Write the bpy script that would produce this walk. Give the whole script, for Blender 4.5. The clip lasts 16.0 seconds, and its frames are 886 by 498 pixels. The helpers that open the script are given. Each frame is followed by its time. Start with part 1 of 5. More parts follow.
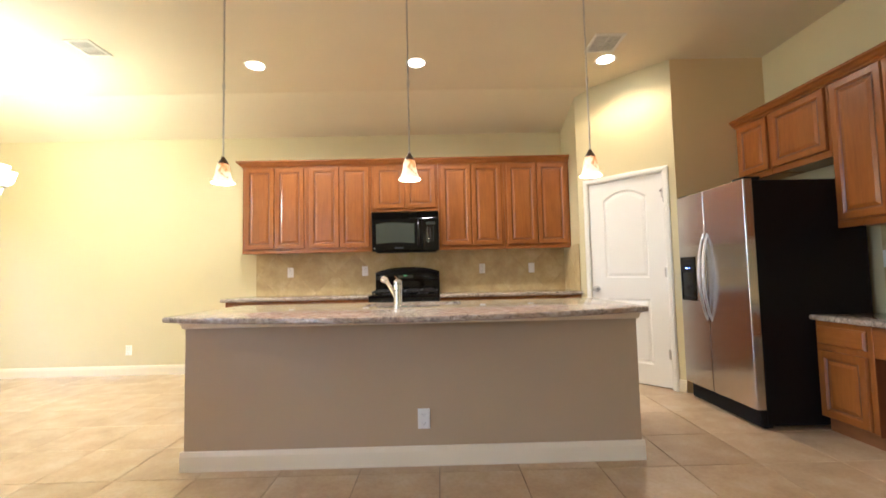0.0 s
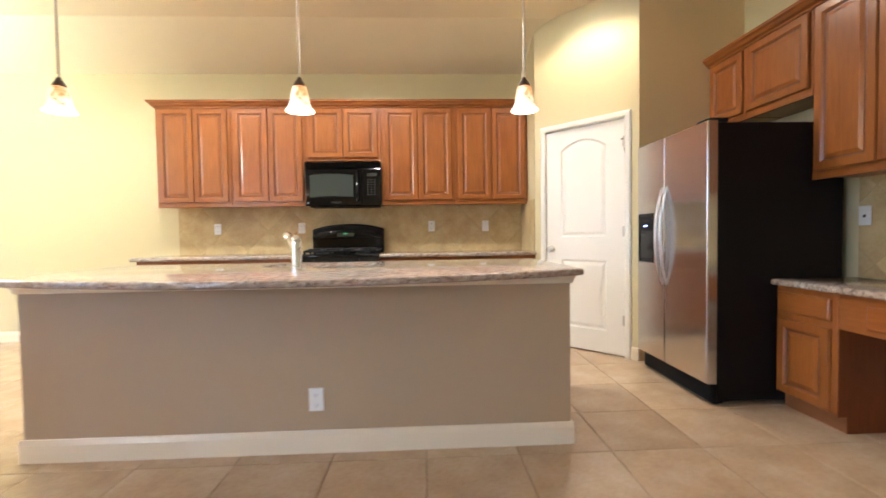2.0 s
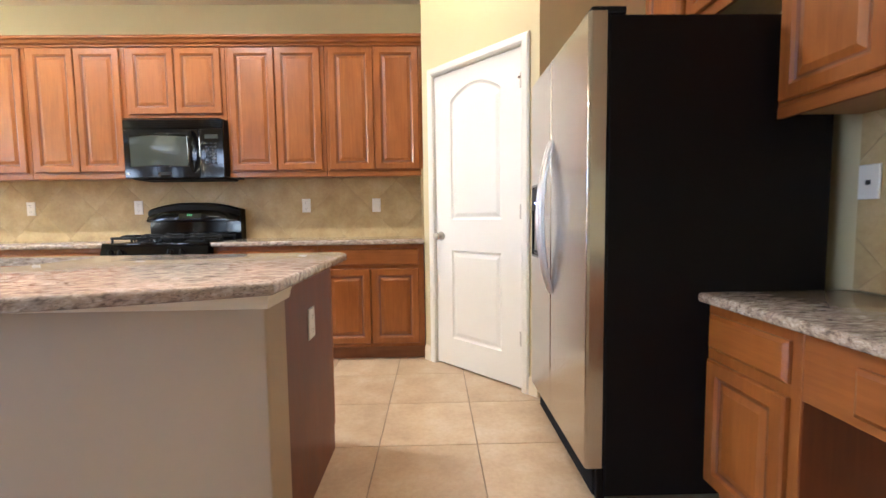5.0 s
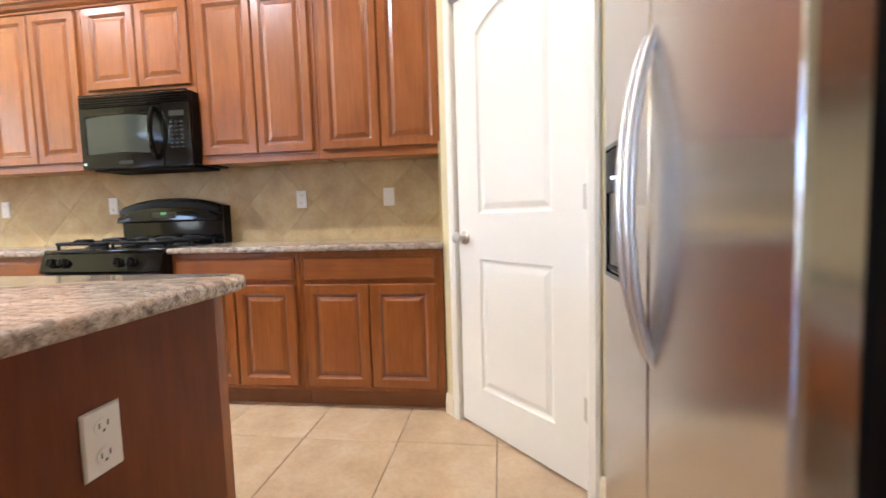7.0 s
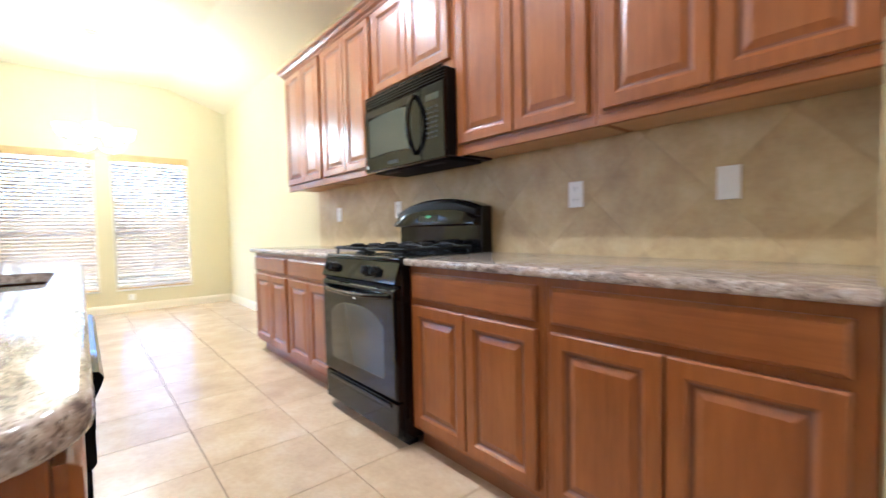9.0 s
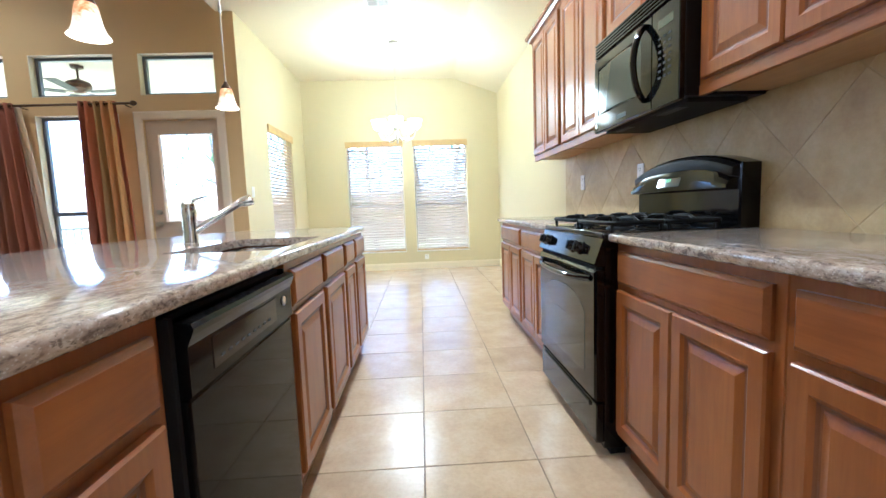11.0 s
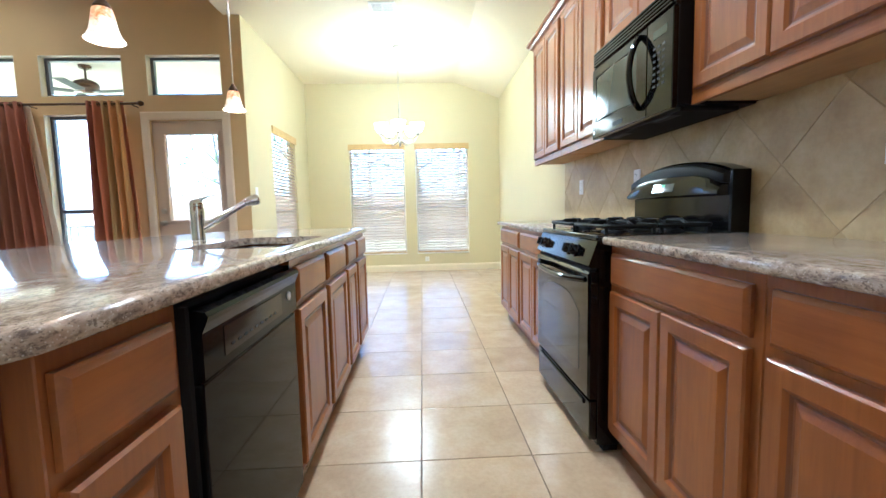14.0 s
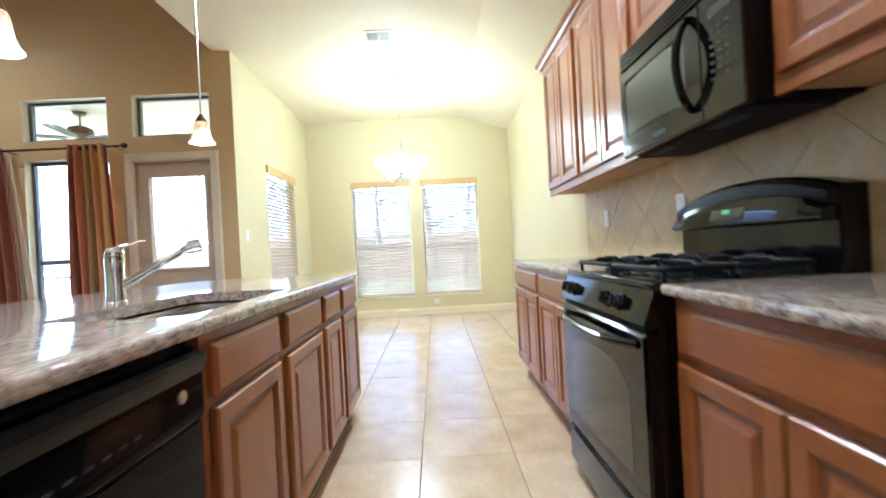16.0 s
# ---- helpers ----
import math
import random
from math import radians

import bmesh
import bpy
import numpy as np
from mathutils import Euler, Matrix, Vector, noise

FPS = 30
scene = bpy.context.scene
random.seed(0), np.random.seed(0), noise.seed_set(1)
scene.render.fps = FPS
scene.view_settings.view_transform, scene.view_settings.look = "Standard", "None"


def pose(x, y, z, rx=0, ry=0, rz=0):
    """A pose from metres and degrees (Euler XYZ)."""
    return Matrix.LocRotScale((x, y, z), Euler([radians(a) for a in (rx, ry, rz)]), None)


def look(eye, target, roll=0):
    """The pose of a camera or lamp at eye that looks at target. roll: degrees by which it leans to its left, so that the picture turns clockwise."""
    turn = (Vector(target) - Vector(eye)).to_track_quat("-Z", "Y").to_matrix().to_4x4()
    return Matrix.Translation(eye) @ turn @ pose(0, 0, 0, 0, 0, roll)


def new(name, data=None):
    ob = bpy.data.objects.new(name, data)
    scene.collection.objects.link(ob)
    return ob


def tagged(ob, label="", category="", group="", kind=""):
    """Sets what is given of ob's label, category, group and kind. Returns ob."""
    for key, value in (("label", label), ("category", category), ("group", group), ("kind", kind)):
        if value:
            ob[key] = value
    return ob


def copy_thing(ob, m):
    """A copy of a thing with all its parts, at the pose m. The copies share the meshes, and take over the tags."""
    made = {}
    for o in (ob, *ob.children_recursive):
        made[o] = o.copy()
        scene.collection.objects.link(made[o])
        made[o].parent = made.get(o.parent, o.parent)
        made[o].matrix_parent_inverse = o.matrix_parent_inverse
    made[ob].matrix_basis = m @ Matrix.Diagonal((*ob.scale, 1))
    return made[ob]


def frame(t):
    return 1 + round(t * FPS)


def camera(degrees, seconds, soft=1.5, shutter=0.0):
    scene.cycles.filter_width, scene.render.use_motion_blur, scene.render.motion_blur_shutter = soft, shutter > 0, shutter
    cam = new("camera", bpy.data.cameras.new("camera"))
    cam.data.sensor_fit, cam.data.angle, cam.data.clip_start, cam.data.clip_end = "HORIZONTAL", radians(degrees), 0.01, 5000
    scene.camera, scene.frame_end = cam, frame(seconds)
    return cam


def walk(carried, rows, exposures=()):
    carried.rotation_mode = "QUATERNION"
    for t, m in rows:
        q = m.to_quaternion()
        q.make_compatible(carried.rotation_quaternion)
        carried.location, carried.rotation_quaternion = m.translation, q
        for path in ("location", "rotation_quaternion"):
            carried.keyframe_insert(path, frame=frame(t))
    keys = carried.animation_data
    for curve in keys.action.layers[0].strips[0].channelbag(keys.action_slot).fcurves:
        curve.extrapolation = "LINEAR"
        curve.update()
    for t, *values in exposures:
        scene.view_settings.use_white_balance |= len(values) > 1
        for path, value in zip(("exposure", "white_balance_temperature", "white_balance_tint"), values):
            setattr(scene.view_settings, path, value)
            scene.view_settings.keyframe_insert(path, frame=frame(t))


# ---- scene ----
cam = camera(92.3, 16.0, shutter=0.5)
PATH = [
    (0, (0.556, 0.494, 1.114), (0.577, 2.49, 1.234), -1.3),
    (0.5, (0.572, 0.633, 1.089), (0.594, 2.633, 1.083), -1.2),
    (1, (0.597, 0.744, 1.081), (0.629, 2.743, 1.032), -1.4),
    (1.5, (0.709, 0.822, 1.079), (0.759, 2.818, 0.966), -2.0),
    (2, (1.001, 0.939, 1.079), (1.087, 2.936, 1.013), -0.9),
    (2.5, (1.234, 1.115, 1.042), (1.441, 3.104, 1.018), -1.2),
    (3, (1.465, 1.324, 1.044), (1.682, 3.312, 1.0), -0.7),
    (3.5, (1.75, 1.478, 1.052), (1.849, 3.475, 1.031), -1.0),
    (4, (1.948, 1.621, 1.043), (2.062, 3.618, 1.039), -0.8),
    (4.5, (2.081, 1.81, 1.047), (2.181, 3.807, 0.98), 1.4),
    (4.7, (2.123, 1.87, 1.053), (2.208, 3.865, 0.927), 0.5),
    (6.8, (2.38, 2.84, 1.028), (2.195, 4.824, 0.862), -2.5),
    (7, (2.393, 2.944, 1.029), (2.128, 4.92, 0.881), -1.7),
    (7.5, (2.383, 3.19, 1.039), (1.874, 5.118, 0.892), -2.1),
    (8, (2.334, 3.467, 1.033), (1.591, 5.321, 0.93), -1.1),
    (8.5, (2.27, 3.738, 1.041), (1.143, 5.386, 0.933), -1.4),
    (9, (2.17, 3.948, 1.031), (0.647, 5.24, 0.94), -1.2),
    (9.5, (2.067, 4.133, 1.051), (0.29, 5.048, 0.987), -0.3),
    (10, (2.032, 4.317, 1.041), (0.07, 4.692, 0.943), -1.3),
    (10.2, (2.05, 4.365, 1.037), (0.066, 4.561, 0.876), -1.7),
    (12.3, (2.197, 4.365, 1.018), (0.209, 4.432, 0.81), -2.2),
    (12.5, (2.197, 4.367, 1.018), (0.209, 4.449, 0.815), -2.2),
    (13, (2.196, 4.368, 1.017), (0.208, 4.456, 0.816), -1.9),
    (13.5, (2.195, 4.368, 1.018), (0.206, 4.459, 0.826), -1.7),
    (14, (2.195, 4.367, 1.019), (0.205, 4.462, 0.837), -1.3),
    (14.5, (2.191, 4.359, 1.018), (0.202, 4.456, 0.84), -0.8),
    (15, (2.165, 4.365, 1.015), (0.173, 4.443, 0.852), -1.9),
    (15.5, (1.996, 4.414, 1.006), (0.005, 4.543, 0.874), -5.4),
    (16, (1.72, 4.458, 1.031), (-0.279, 4.495, 1.027), -3.0),
]
EXPOSURES = [(0, 4.21, 5160, 9), (1.5, 4.35, 5120, 10), (3.0, 4.48, 5000, 11), (4.5, 4.53, 4880, 11), (8, 4.47, 4680, 12), (9.5, 4.34, 4330, 9), (10.2, 4.23, 4270, 7), (12.5, 4.03, 4260, 4), (16, 4.09, 4260, 4)]
walk(cam, [(t, look(eye, target, roll)) for t, eye, target, roll in PATH], EXPOSURES)

# ---- light ----
world = bpy.data.worlds.new("world")
scene.world = world
world.use_nodes = True
wn = world.node_tree.nodes
sky = wn.new("ShaderNodeTexSky")
sky.sky_type = "NISHITA"
sky.sun_disc = False
sky.air_density, sky.dust_density, sky.ozone_density = 0.7, 3.0, 0.6
sky.sun_elevation, sky.sun_rotation = radians(41), radians(176)
wn["Background"].inputs["Strength"].default_value = 0.15
world.node_tree.links.new(sky.outputs["Color"], wn["Background"].inputs["Color"])
sun = new("sun", bpy.data.lights.new("sun", "SUN"))
sun.data.energy, sun.data.angle, sun.data.color = 5.0, radians(0.6), (1.0, 0.95, 0.86)
sun.matrix_world = look((0.6, -8, 7), (0, 0, 0))

WARM = (1.0, 0.86, 0.66)
P_PEND, P_CAN, P_LIVING_FILL, P_CHAND = 0.85, 8.9, 6.2, 6.4
P_SKY = 2.6
AMBER = (1.0, 0.70, 0.40)


def lamp(name, kind, energy, colour, m, **kw):
    ob = new(name, bpy.data.lights.new(name, kind))
    ob.data.energy, ob.data.color = energy, colour
    if "size" in kw:
        ob.data.size = kw["size"]
    if "radius" in kw:
        ob.data.shadow_soft_size = kw["radius"]
    if "spot" in kw:
        ob.data.spot_size, ob.data.spot_blend = radians(kw["spot"]), kw.get("blend", 0.5)
    ob.matrix_world = m
    return ob


# sky light in the two living room windows behind the camera's first stand
for y0, y1 in ((-0.60, 0.22), (-1.65, -0.83)):
    pane_light = lamp("window_light", "AREA", P_SKY, (0.86, 0.94, 1.0), look((-2.66, (y0 + y1) / 2, 1.11), (0, (y0 + y1) / 2, 1.11)))
    pane_light.data.shape, pane_light.data.size, pane_light.data.size_y = "RECTANGLE", 0.80, 1.90


# ---- materials ----
class Mat:
    """A node material with a principled shader and a few shorthands."""

    def __init__(self, name, colour=(0.8, 0.8, 0.8), rough=0.5, metal=0.0, coat=0.0, spec=0.5):
        self.m = bpy.data.materials.new(name)
        self.m.use_nodes = True
        self.t = self.m.node_tree
        self.p = self.t.nodes["Principled BSDF"]
        self.p.inputs["Base Color"].default_value = (*colour, 1)
        self.p.inputs["Roughness"].default_value = rough
        self.p.inputs["Metallic"].default_value = metal
        self.p.inputs["Coat Weight"].default_value = coat
        self.p.inputs["Coat Roughness"].default_value = 0.16
        self.p.inputs["Specular IOR Level"].default_value = spec
        self.coord = self.t.nodes.new("ShaderNodeTexCoord")

    def link(self, a, b):
        self.t.links.new(a, b)

    def where(self, scale=(1, 1, 1), source="Object", per_object=False):
        mp = self.t.nodes.new("ShaderNodeMapping")
        mp.inputs["Scale"].default_value = scale
        self.link(self.coord.outputs[source], mp.inputs["Vector"])
        if per_object:
            info = self.t.nodes.new("ShaderNodeObjectInfo")
            mul = self.t.nodes.new("ShaderNodeVectorMath")
            mul.operation = "SCALE"
            mul.inputs[0].default_value = (17.0, 31.0, 23.0)
            self.link(info.outputs["Random"], mul.inputs["Scale"])
            self.link(mul.outputs["Vector"], mp.inputs["Location"])
        return mp.outputs["Vector"]

    def noise(self, scale, vec, detail=4.0, rough=0.55, dist=0.0):
        n = self.t.nodes.new("ShaderNodeTexNoise")
        n.inputs["Scale"].default_value, n.inputs["Detail"].default_value = scale, detail
        n.inputs["Roughness"].default_value, n.inputs["Distortion"].default_value = rough, dist
        self.link(vec, n.inputs["Vector"])
        return n.outputs["Fac"]

    def voronoi(self, scale, vec, feature="F1"):
        n = self.t.nodes.new("ShaderNodeTexVoronoi")
        n.feature = feature
        n.inputs["Scale"].default_value = scale
        self.link(vec, n.inputs["Vector"])
        return n

    def ramp(self, fac, stops):
        r = self.t.nodes.new("ShaderNodeValToRGB")
        e = r.color_ramp.elements
        while len(e) < len(stops):
            e.new(0.5)
        for el, (pos, c) in zip(e, stops):
            el.position, el.color = pos, (*c, 1)
        self.link(fac, r.inputs["Fac"])
        return r.outputs["Color"]

    def mix(self, fac, a, b, mode="MIX"):
        n = self.t.nodes.new("ShaderNodeMix")
        n.data_type, n.blend_type = "RGBA", mode
        for sock, v in ((n.inputs[0], fac), (n.inputs[6], a), (n.inputs[7], b)):
            if isinstance(v, (int, float)):
                sock.default_value = v
            elif isinstance(v, tuple):
                sock.default_value = (*v, 1)
            else:
                self.link(v, sock)
        return n.outputs[2]

    def bump(self, fac, strength=0.2, dist=0.002):
        b = self.t.nodes.new("ShaderNodeBump")
        b.inputs["Strength"].default_value, b.inputs["Distance"].default_value = strength, dist
        self.link(fac, b.inputs["Height"])
        self.link(b.outputs["Normal"], self.p.inputs["Normal"])
        return self

    def colour(self, c):
        self.link(c, self.p.inputs["Base Color"])
        return self

    def rough(self, fac, lo, hi):
        mr = self.t.nodes.new("ShaderNodeMapRange")
        mr.inputs["To Min"].default_value, mr.inputs["To Max"].default_value = lo, hi
        self.link(fac, mr.inputs["Value"])
        self.link(mr.outputs["Result"], self.p.inputs["Roughness"])
        return self

    def glow(self, colour, strength):
        self.p.inputs["Emission Color"].default_value = (*colour, 1)
        self.p.inputs["Emission Strength"].default_value = strength
        return self


def paint(name, c, rough=0.6, orange_peel=0.25):
    a = Mat(name, c, rough)
    v = a.where()
    big = a.noise(0.9, v, 3)
    a.colour(a.mix(big, tuple(k * 0.94 for k in c), tuple(min(1, k * 1.05) for k in c)))
    a.bump(a.noise(130, v, 2), orange_peel, 0.0015)
    return a.m


def wood(name, dark, light, grain_axis="z", rough=0.42, coat=0.30, spec=0.40):
    a = Mat(name, light, rough, coat=coat, spec=spec)
    a.p.inputs["Coat Roughness"].default_value = 0.23
    a.p.inputs["Coat IOR"].default_value = 1.6
    s = {"z": (26, 26, 1.6), "x": (1.6, 26, 26), "y": (26, 1.6, 26)}[grain_axis]
    v = a.where(s, per_object=True)
    fine = a.noise(2.2, v, 6, 0.62, 0.6)
    blotch = a.noise(5.0, a.where((1, 1, 0.5), per_object=True), 3)
    c1 = a.ramp(fine, [(0.18, dark), (0.80, light)])
    figure = a.noise(9.0, a.where((1.6, 1.6, 0.35) if grain_axis == "z" else (0.35, 1.6, 1.6), per_object=True), 5, 0.6, 1.4)
    c1 = a.mix(1.0, c1, a.ramp(figure, [(0.30, (0.87, 0.86, 0.85)), (0.62, (1.05, 1.05, 1.05))]), "MULTIPLY")
    a.colour(a.mix(0.38, c1, a.ramp(blotch, [(0.30, dark), (0.70, tuple(min(1, k * 1.12) for k in light))])))
    a.rough(fine, rough - 0.06, rough + 0.1)
    a.bump(a.mix(0.5, fine, figure), 0.10, 0.0015)
    return a.m


WALL = paint("yellow_green_wall_paint", (0.645, 0.562, 0.325))
WALL_TAN = paint("tan_wall_paint", (0.69, 0.51, 0.25))
CEIL = paint("cream_ceiling_paint", (0.75, 0.655, 0.45), 0.7, 0.35)
ISLAND_PAINT = paint("taupe_drywall_paint", (0.45, 0.336, 0.20))
CREAM = paint("cream_trim_paint", (0.80, 0.70, 0.51), 0.35, 0.05)
TRIM = paint("white_trim_paint", (0.82, 0.78, 0.70), 0.35, 0.05)
DOOR_W = paint("white_door_paint", (0.84, 0.80, 0.73), 0.38, 0.06)
BACKDOOR = paint("beige_door_paint", (0.60, 0.48, 0.36), 0.4, 0.05)
MAPLE = wood("stained_maple", (0.185, 0.050, 0.0085), (0.325, 0.112, 0.0175), coat=0.62, spec=0.2)
MAPLE_H = wood("stained_maple_across", (0.185, 0.050, 0.0085), (0.325, 0.112, 0.0175), "x", coat=0.62, spec=0.2)
# veneer darker than the maple, with the panels' shade put into the colour
SHADED_VENEER = wood("dark_shaded_veneer", (0.098, 0.025, 0.006), (0.205, 0.055, 0.013), rough=0.40, coat=0.0, spec=0.22)
GLAZE = wood("dark_glazed_groove", (0.115, 0.032, 0.007), (0.20, 0.062, 0.013), coat=0.5)
MAPLE_IN = wood("pale_cabinet_underside", (0.34, 0.19, 0.075), (0.48, 0.29, 0.13), "x", 0.5, 0.0)
KICK = wood("dark_toe_kick", (0.17, 0.062, 0.018), (0.28, 0.108, 0.034), "x", 0.40, 0.1)
PLANK = wood("red_brown_floor_plank", (0.10, 0.03, 0.010), (0.25, 0.085, 0.03), "x", 0.25, 0.2)
BAMBOO = wood("bamboo_valance", (0.46, 0.30, 0.10), (0.66, 0.46, 0.19), "y", 0.5, 0.0)


def granite():
    a = Mat("speckled_granite", (0.5, 0.4, 0.3), 0.12, coat=0.1, spec=0.42)
    v = a.where((1, 1, 1))
    flow = a.where((0.5, 1.0, 1.0))
    base = a.ramp(a.noise(55, flow, 5, 0.65, 0.5), [(0.34, (0.13, 0.10, 0.085)), (0.45, (0.36, 0.285, 0.225)), (0.58, (0.51, 0.425, 0.345)), (0.72, (0.68, 0.62, 0.54))])
    rust = a.mix(a.ramp(a.noise(13, flow, 5, 0.6, 1.0), [(0.50, (0, 0, 0)), (0.68, (0.5, 0.5, 0.5))]), base, (0.42, 0.285, 0.20))
    cluster = a.ramp(a.noise(7, flow, 3), [(0.38, (0, 0, 0)), (0.60, (1, 1, 1))])
    sp = a.ramp(a.noise(230, flow, 3, 0.6), [(0.38, (1, 1, 1)), (0.44, (0, 0, 0))])
    vein = a.ramp(a.noise(26, a.where((0.4, 1.0, 1.0)), 5, 0.62, 0.8), [(0.53, (0, 0, 0)), (0.62, (0.42, 0.42, 0.42))])
    rust = a.mix(vein, rust, (0.16, 0.118, 0.095))
    c = a.mix(a.mix(1.0, sp, a.mix(0.6, cluster, (0.8, 0.8, 0.8)), "MULTIPLY"), rust, (0.12, 0.088, 0.068))
    sp2 = a.ramp(a.voronoi(150, v).outputs["Distance"], [(0.10, (1, 1, 1)), (0.24, (0, 0, 0))])
    a.colour(a.mix(a.mix(0.45, sp2, (0, 0, 0)), c, (0.82, 0.77, 0.69)))
    a.rough(a.noise(40, v, 2), 0.05, 0.11)
    return a.m


def stone_tile(name, dark, mid, light, rough_lo, rough_hi, scale=5.0, spec=0.5):
    a = Mat(name, mid, 0.3, spec=spec)
    v = a.where((1, 1, 1), per_object=True)
    cloud = a.noise(scale, v, 4, 0.55)
    c = a.ramp(cloud, [(0.25, dark), (0.5, mid), (0.75, light)])
    info = a.t.nodes.new("ShaderNodeObjectInfo")
    tone = a.ramp(info.outputs["Random"], [(0.0, (0.90, 0.89, 0.87)), (1.0, (1.04, 1.04, 1.03))])
    c = a.mix(1.0, c, tone, "MULTIPLY")
    fleck = a.noise(45, v, 4, 0.7)
    a.colour(a.mix(1.0, c, a.ramp(fleck, [(0.25, (0.88, 0.86, 0.84)), (0.6, (1, 1, 1))]), "MULTIPLY"))
    a.rough(cloud, rough_lo, rough_hi)
    return a.m


GRANITE = granite()
TILE = stone_tile("beige_floor_tile", (0.515, 0.375, 0.235), (0.595, 0.443, 0.278), (0.655, 0.518, 0.355), 0.18, 0.28)
SPLASH = stone_tile("tan_splash_tile", (0.44, 0.315, 0.145), (0.54, 0.41, 0.20), (0.62, 0.50, 0.27), 0.32, 0.46, 7.0, 0.3)
GROUT = paint("brown_grout", (0.27, 0.20, 0.135), 0.9, 0.3)
GROUT_S = paint("tan_grout", (0.43, 0.325, 0.16), 0.9, 0.3)


def steel():
    a = Mat("brushed_stainless", (0.58, 0.55, 0.52), 0.27, 1.0)
    v = a.where((160, 160, 0.6))
    n = a.noise(3, v, 3)
    a.colour(a.mix(n, (0.57, 0.545, 0.52), (0.61, 0.585, 0.56)))
    a.rough(n, 0.16, 0.22)
    tg = a.t.nodes.new("ShaderNodeTangent")
    tg.direction_type, tg.axis = "RADIAL", "Z"
    a.link(tg.outputs[0], a.p.inputs["Tangent"])
    a.p.inputs["Anisotropic"].default_value = 0.85
    return a.m


STEEL = steel()
SATIN = Mat("satin_steel", (0.66, 0.64, 0.62), 0.3, 1.0).m
CHROME = Mat("polished_chrome", (0.78, 0.78, 0.78), 0.09, 1.0).m
BRONZE = Mat("aged_bronze", (0.10, 0.06, 0.035), 0.4, 0.8).m
NICKEL = Mat("brushed_nickel", (0.55, 0.51, 0.45), 0.3, 1.0).m
ENAMEL = Mat("black_enamel", (0.004, 0.004, 0.004), 0.08, spec=0.33).m


def satin_black(name, c, r):
    a = Mat(name, c, r, spec=0.13)
    a.bump(a.noise(320, a.where(), 2), 0.12, 0.0006)
    return a.m


BLACK = satin_black("textured_black_panel", (0.007, 0.006, 0.006), 0.42)
IRON = satin_black("cast_iron", (0.012, 0.012, 0.012), 0.5)
RUBBER = satin_black("black_rubber", (0.015, 0.015, 0.015), 0.7)
DARKGLASS = Mat("smoked_oven_glass", (0.040, 0.045, 0.037), 0.06).m
GREYGLASS = Mat("grey_microwave_window", (0.050, 0.057, 0.048), 0.07).m
GLOSSBLACK = Mat("gloss_black_door", (0.005, 0.005, 0.005), 0.05, spec=0.08).m
PLASTIC = Mat("white_plastic", (0.82, 0.80, 0.75), 0.35).m
SLOT = Mat("dark_slot", (0.05, 0.045, 0.04), 0.6).m
GREYMARK = Mat("grey_print", (0.045, 0.045, 0.043), 0.5, spec=0.1).m
BLUELED = Mat("blue_indicator", (0.1, 0.15, 0.5), 0.4).glow((0.25, 0.35, 1.0), 3.0).m
VENT_W = Mat("white_vent_metal", (0.74, 0.71, 0.62), 0.45).m
CASING = paint("beige_casing_paint", (0.82, 0.72, 0.57), 0.4, 0.05)
PORCH = paint("pale_porch_ceiling", (0.50, 0.45, 0.38), 0.7, 0.1)


def frosted(name, tint, strength):
    a = Mat(name, tint, 0.35)
    v = a.where((1, 1, 1))
    sep, band, add = (a.t.nodes.new("ShaderNode" + k) for k in ("SeparateXYZ", "MapRange", "Math"))
    a.link(a.coord.outputs["Object"], sep.inputs[0])
    a.link(sep.outputs["Z"], band.inputs["Value"])
    for k, q in (("From Min", 1.72), ("From Max", 1.84), ("To Min", 0.16), ("To Max", -0.14)):
        band.inputs[k].default_value = q
    a.link(a.noise(24, v, 4, 0.6, 1.2), add.inputs[0])
    a.link(band.outputs["Result"], add.inputs[1])
    n = add.outputs[0]
    a.colour(a.ramp(n, [(0.34, (0.45, 0.15, 0.04)), (0.56, (0.85, 0.70, 0.48))]))
    a.link(a.ramp(n, [(0.40, (1.0, 0.36, 0.09)), (0.62, (1.0, 0.78, 0.46))]), a.p.inputs["Emission Color"])
    a.p.inputs["Emission Strength"].default_value = strength
    return a.m


SHADE = frosted("lit_alabaster_glass", (0.9, 0.8, 0.65), 0.066)
SHADE_C = Mat("lit_white_glass", (0.9, 0.86, 0.76), 0.35).glow((1.0, 0.86, 0.60), 0.8).m
BULB = Mat("lit_bulb_face", (0.9, 0.9, 0.9), 0.4).glow((1.0, 0.90, 0.74), 2.8).m


def clear_glass():
    a = Mat("window_glass", (1, 1, 1), 0.0)
    t = a.t
    mixer, tr, gl = t.nodes.new("ShaderNodeMixShader"), t.nodes.new("ShaderNodeBsdfTransparent"), t.nodes.new("ShaderNodeBsdfGlossy")
    gl.inputs["Roughness"].default_value = 0.02
    mixer.inputs[0].default_value = 0.06
    t.links.new(tr.outputs[0], mixer.inputs[1])
    t.links.new(gl.outputs[0], mixer.inputs[2])
    t.links.new(mixer.outputs[0], t.nodes["Material Output"].inputs["Surface"])
    return a.m


GLASS = clear_glass()


def slat_mat():
    a = Mat("tan_blind_slat", (0.47, 0.37, 0.26), 0.45)
    a.p.inputs["Transmission Weight"].default_value = 0.0
    a.p.inputs["Subsurface Weight"].default_value = 0.0
    return a.m


SLAT = slat_mat()


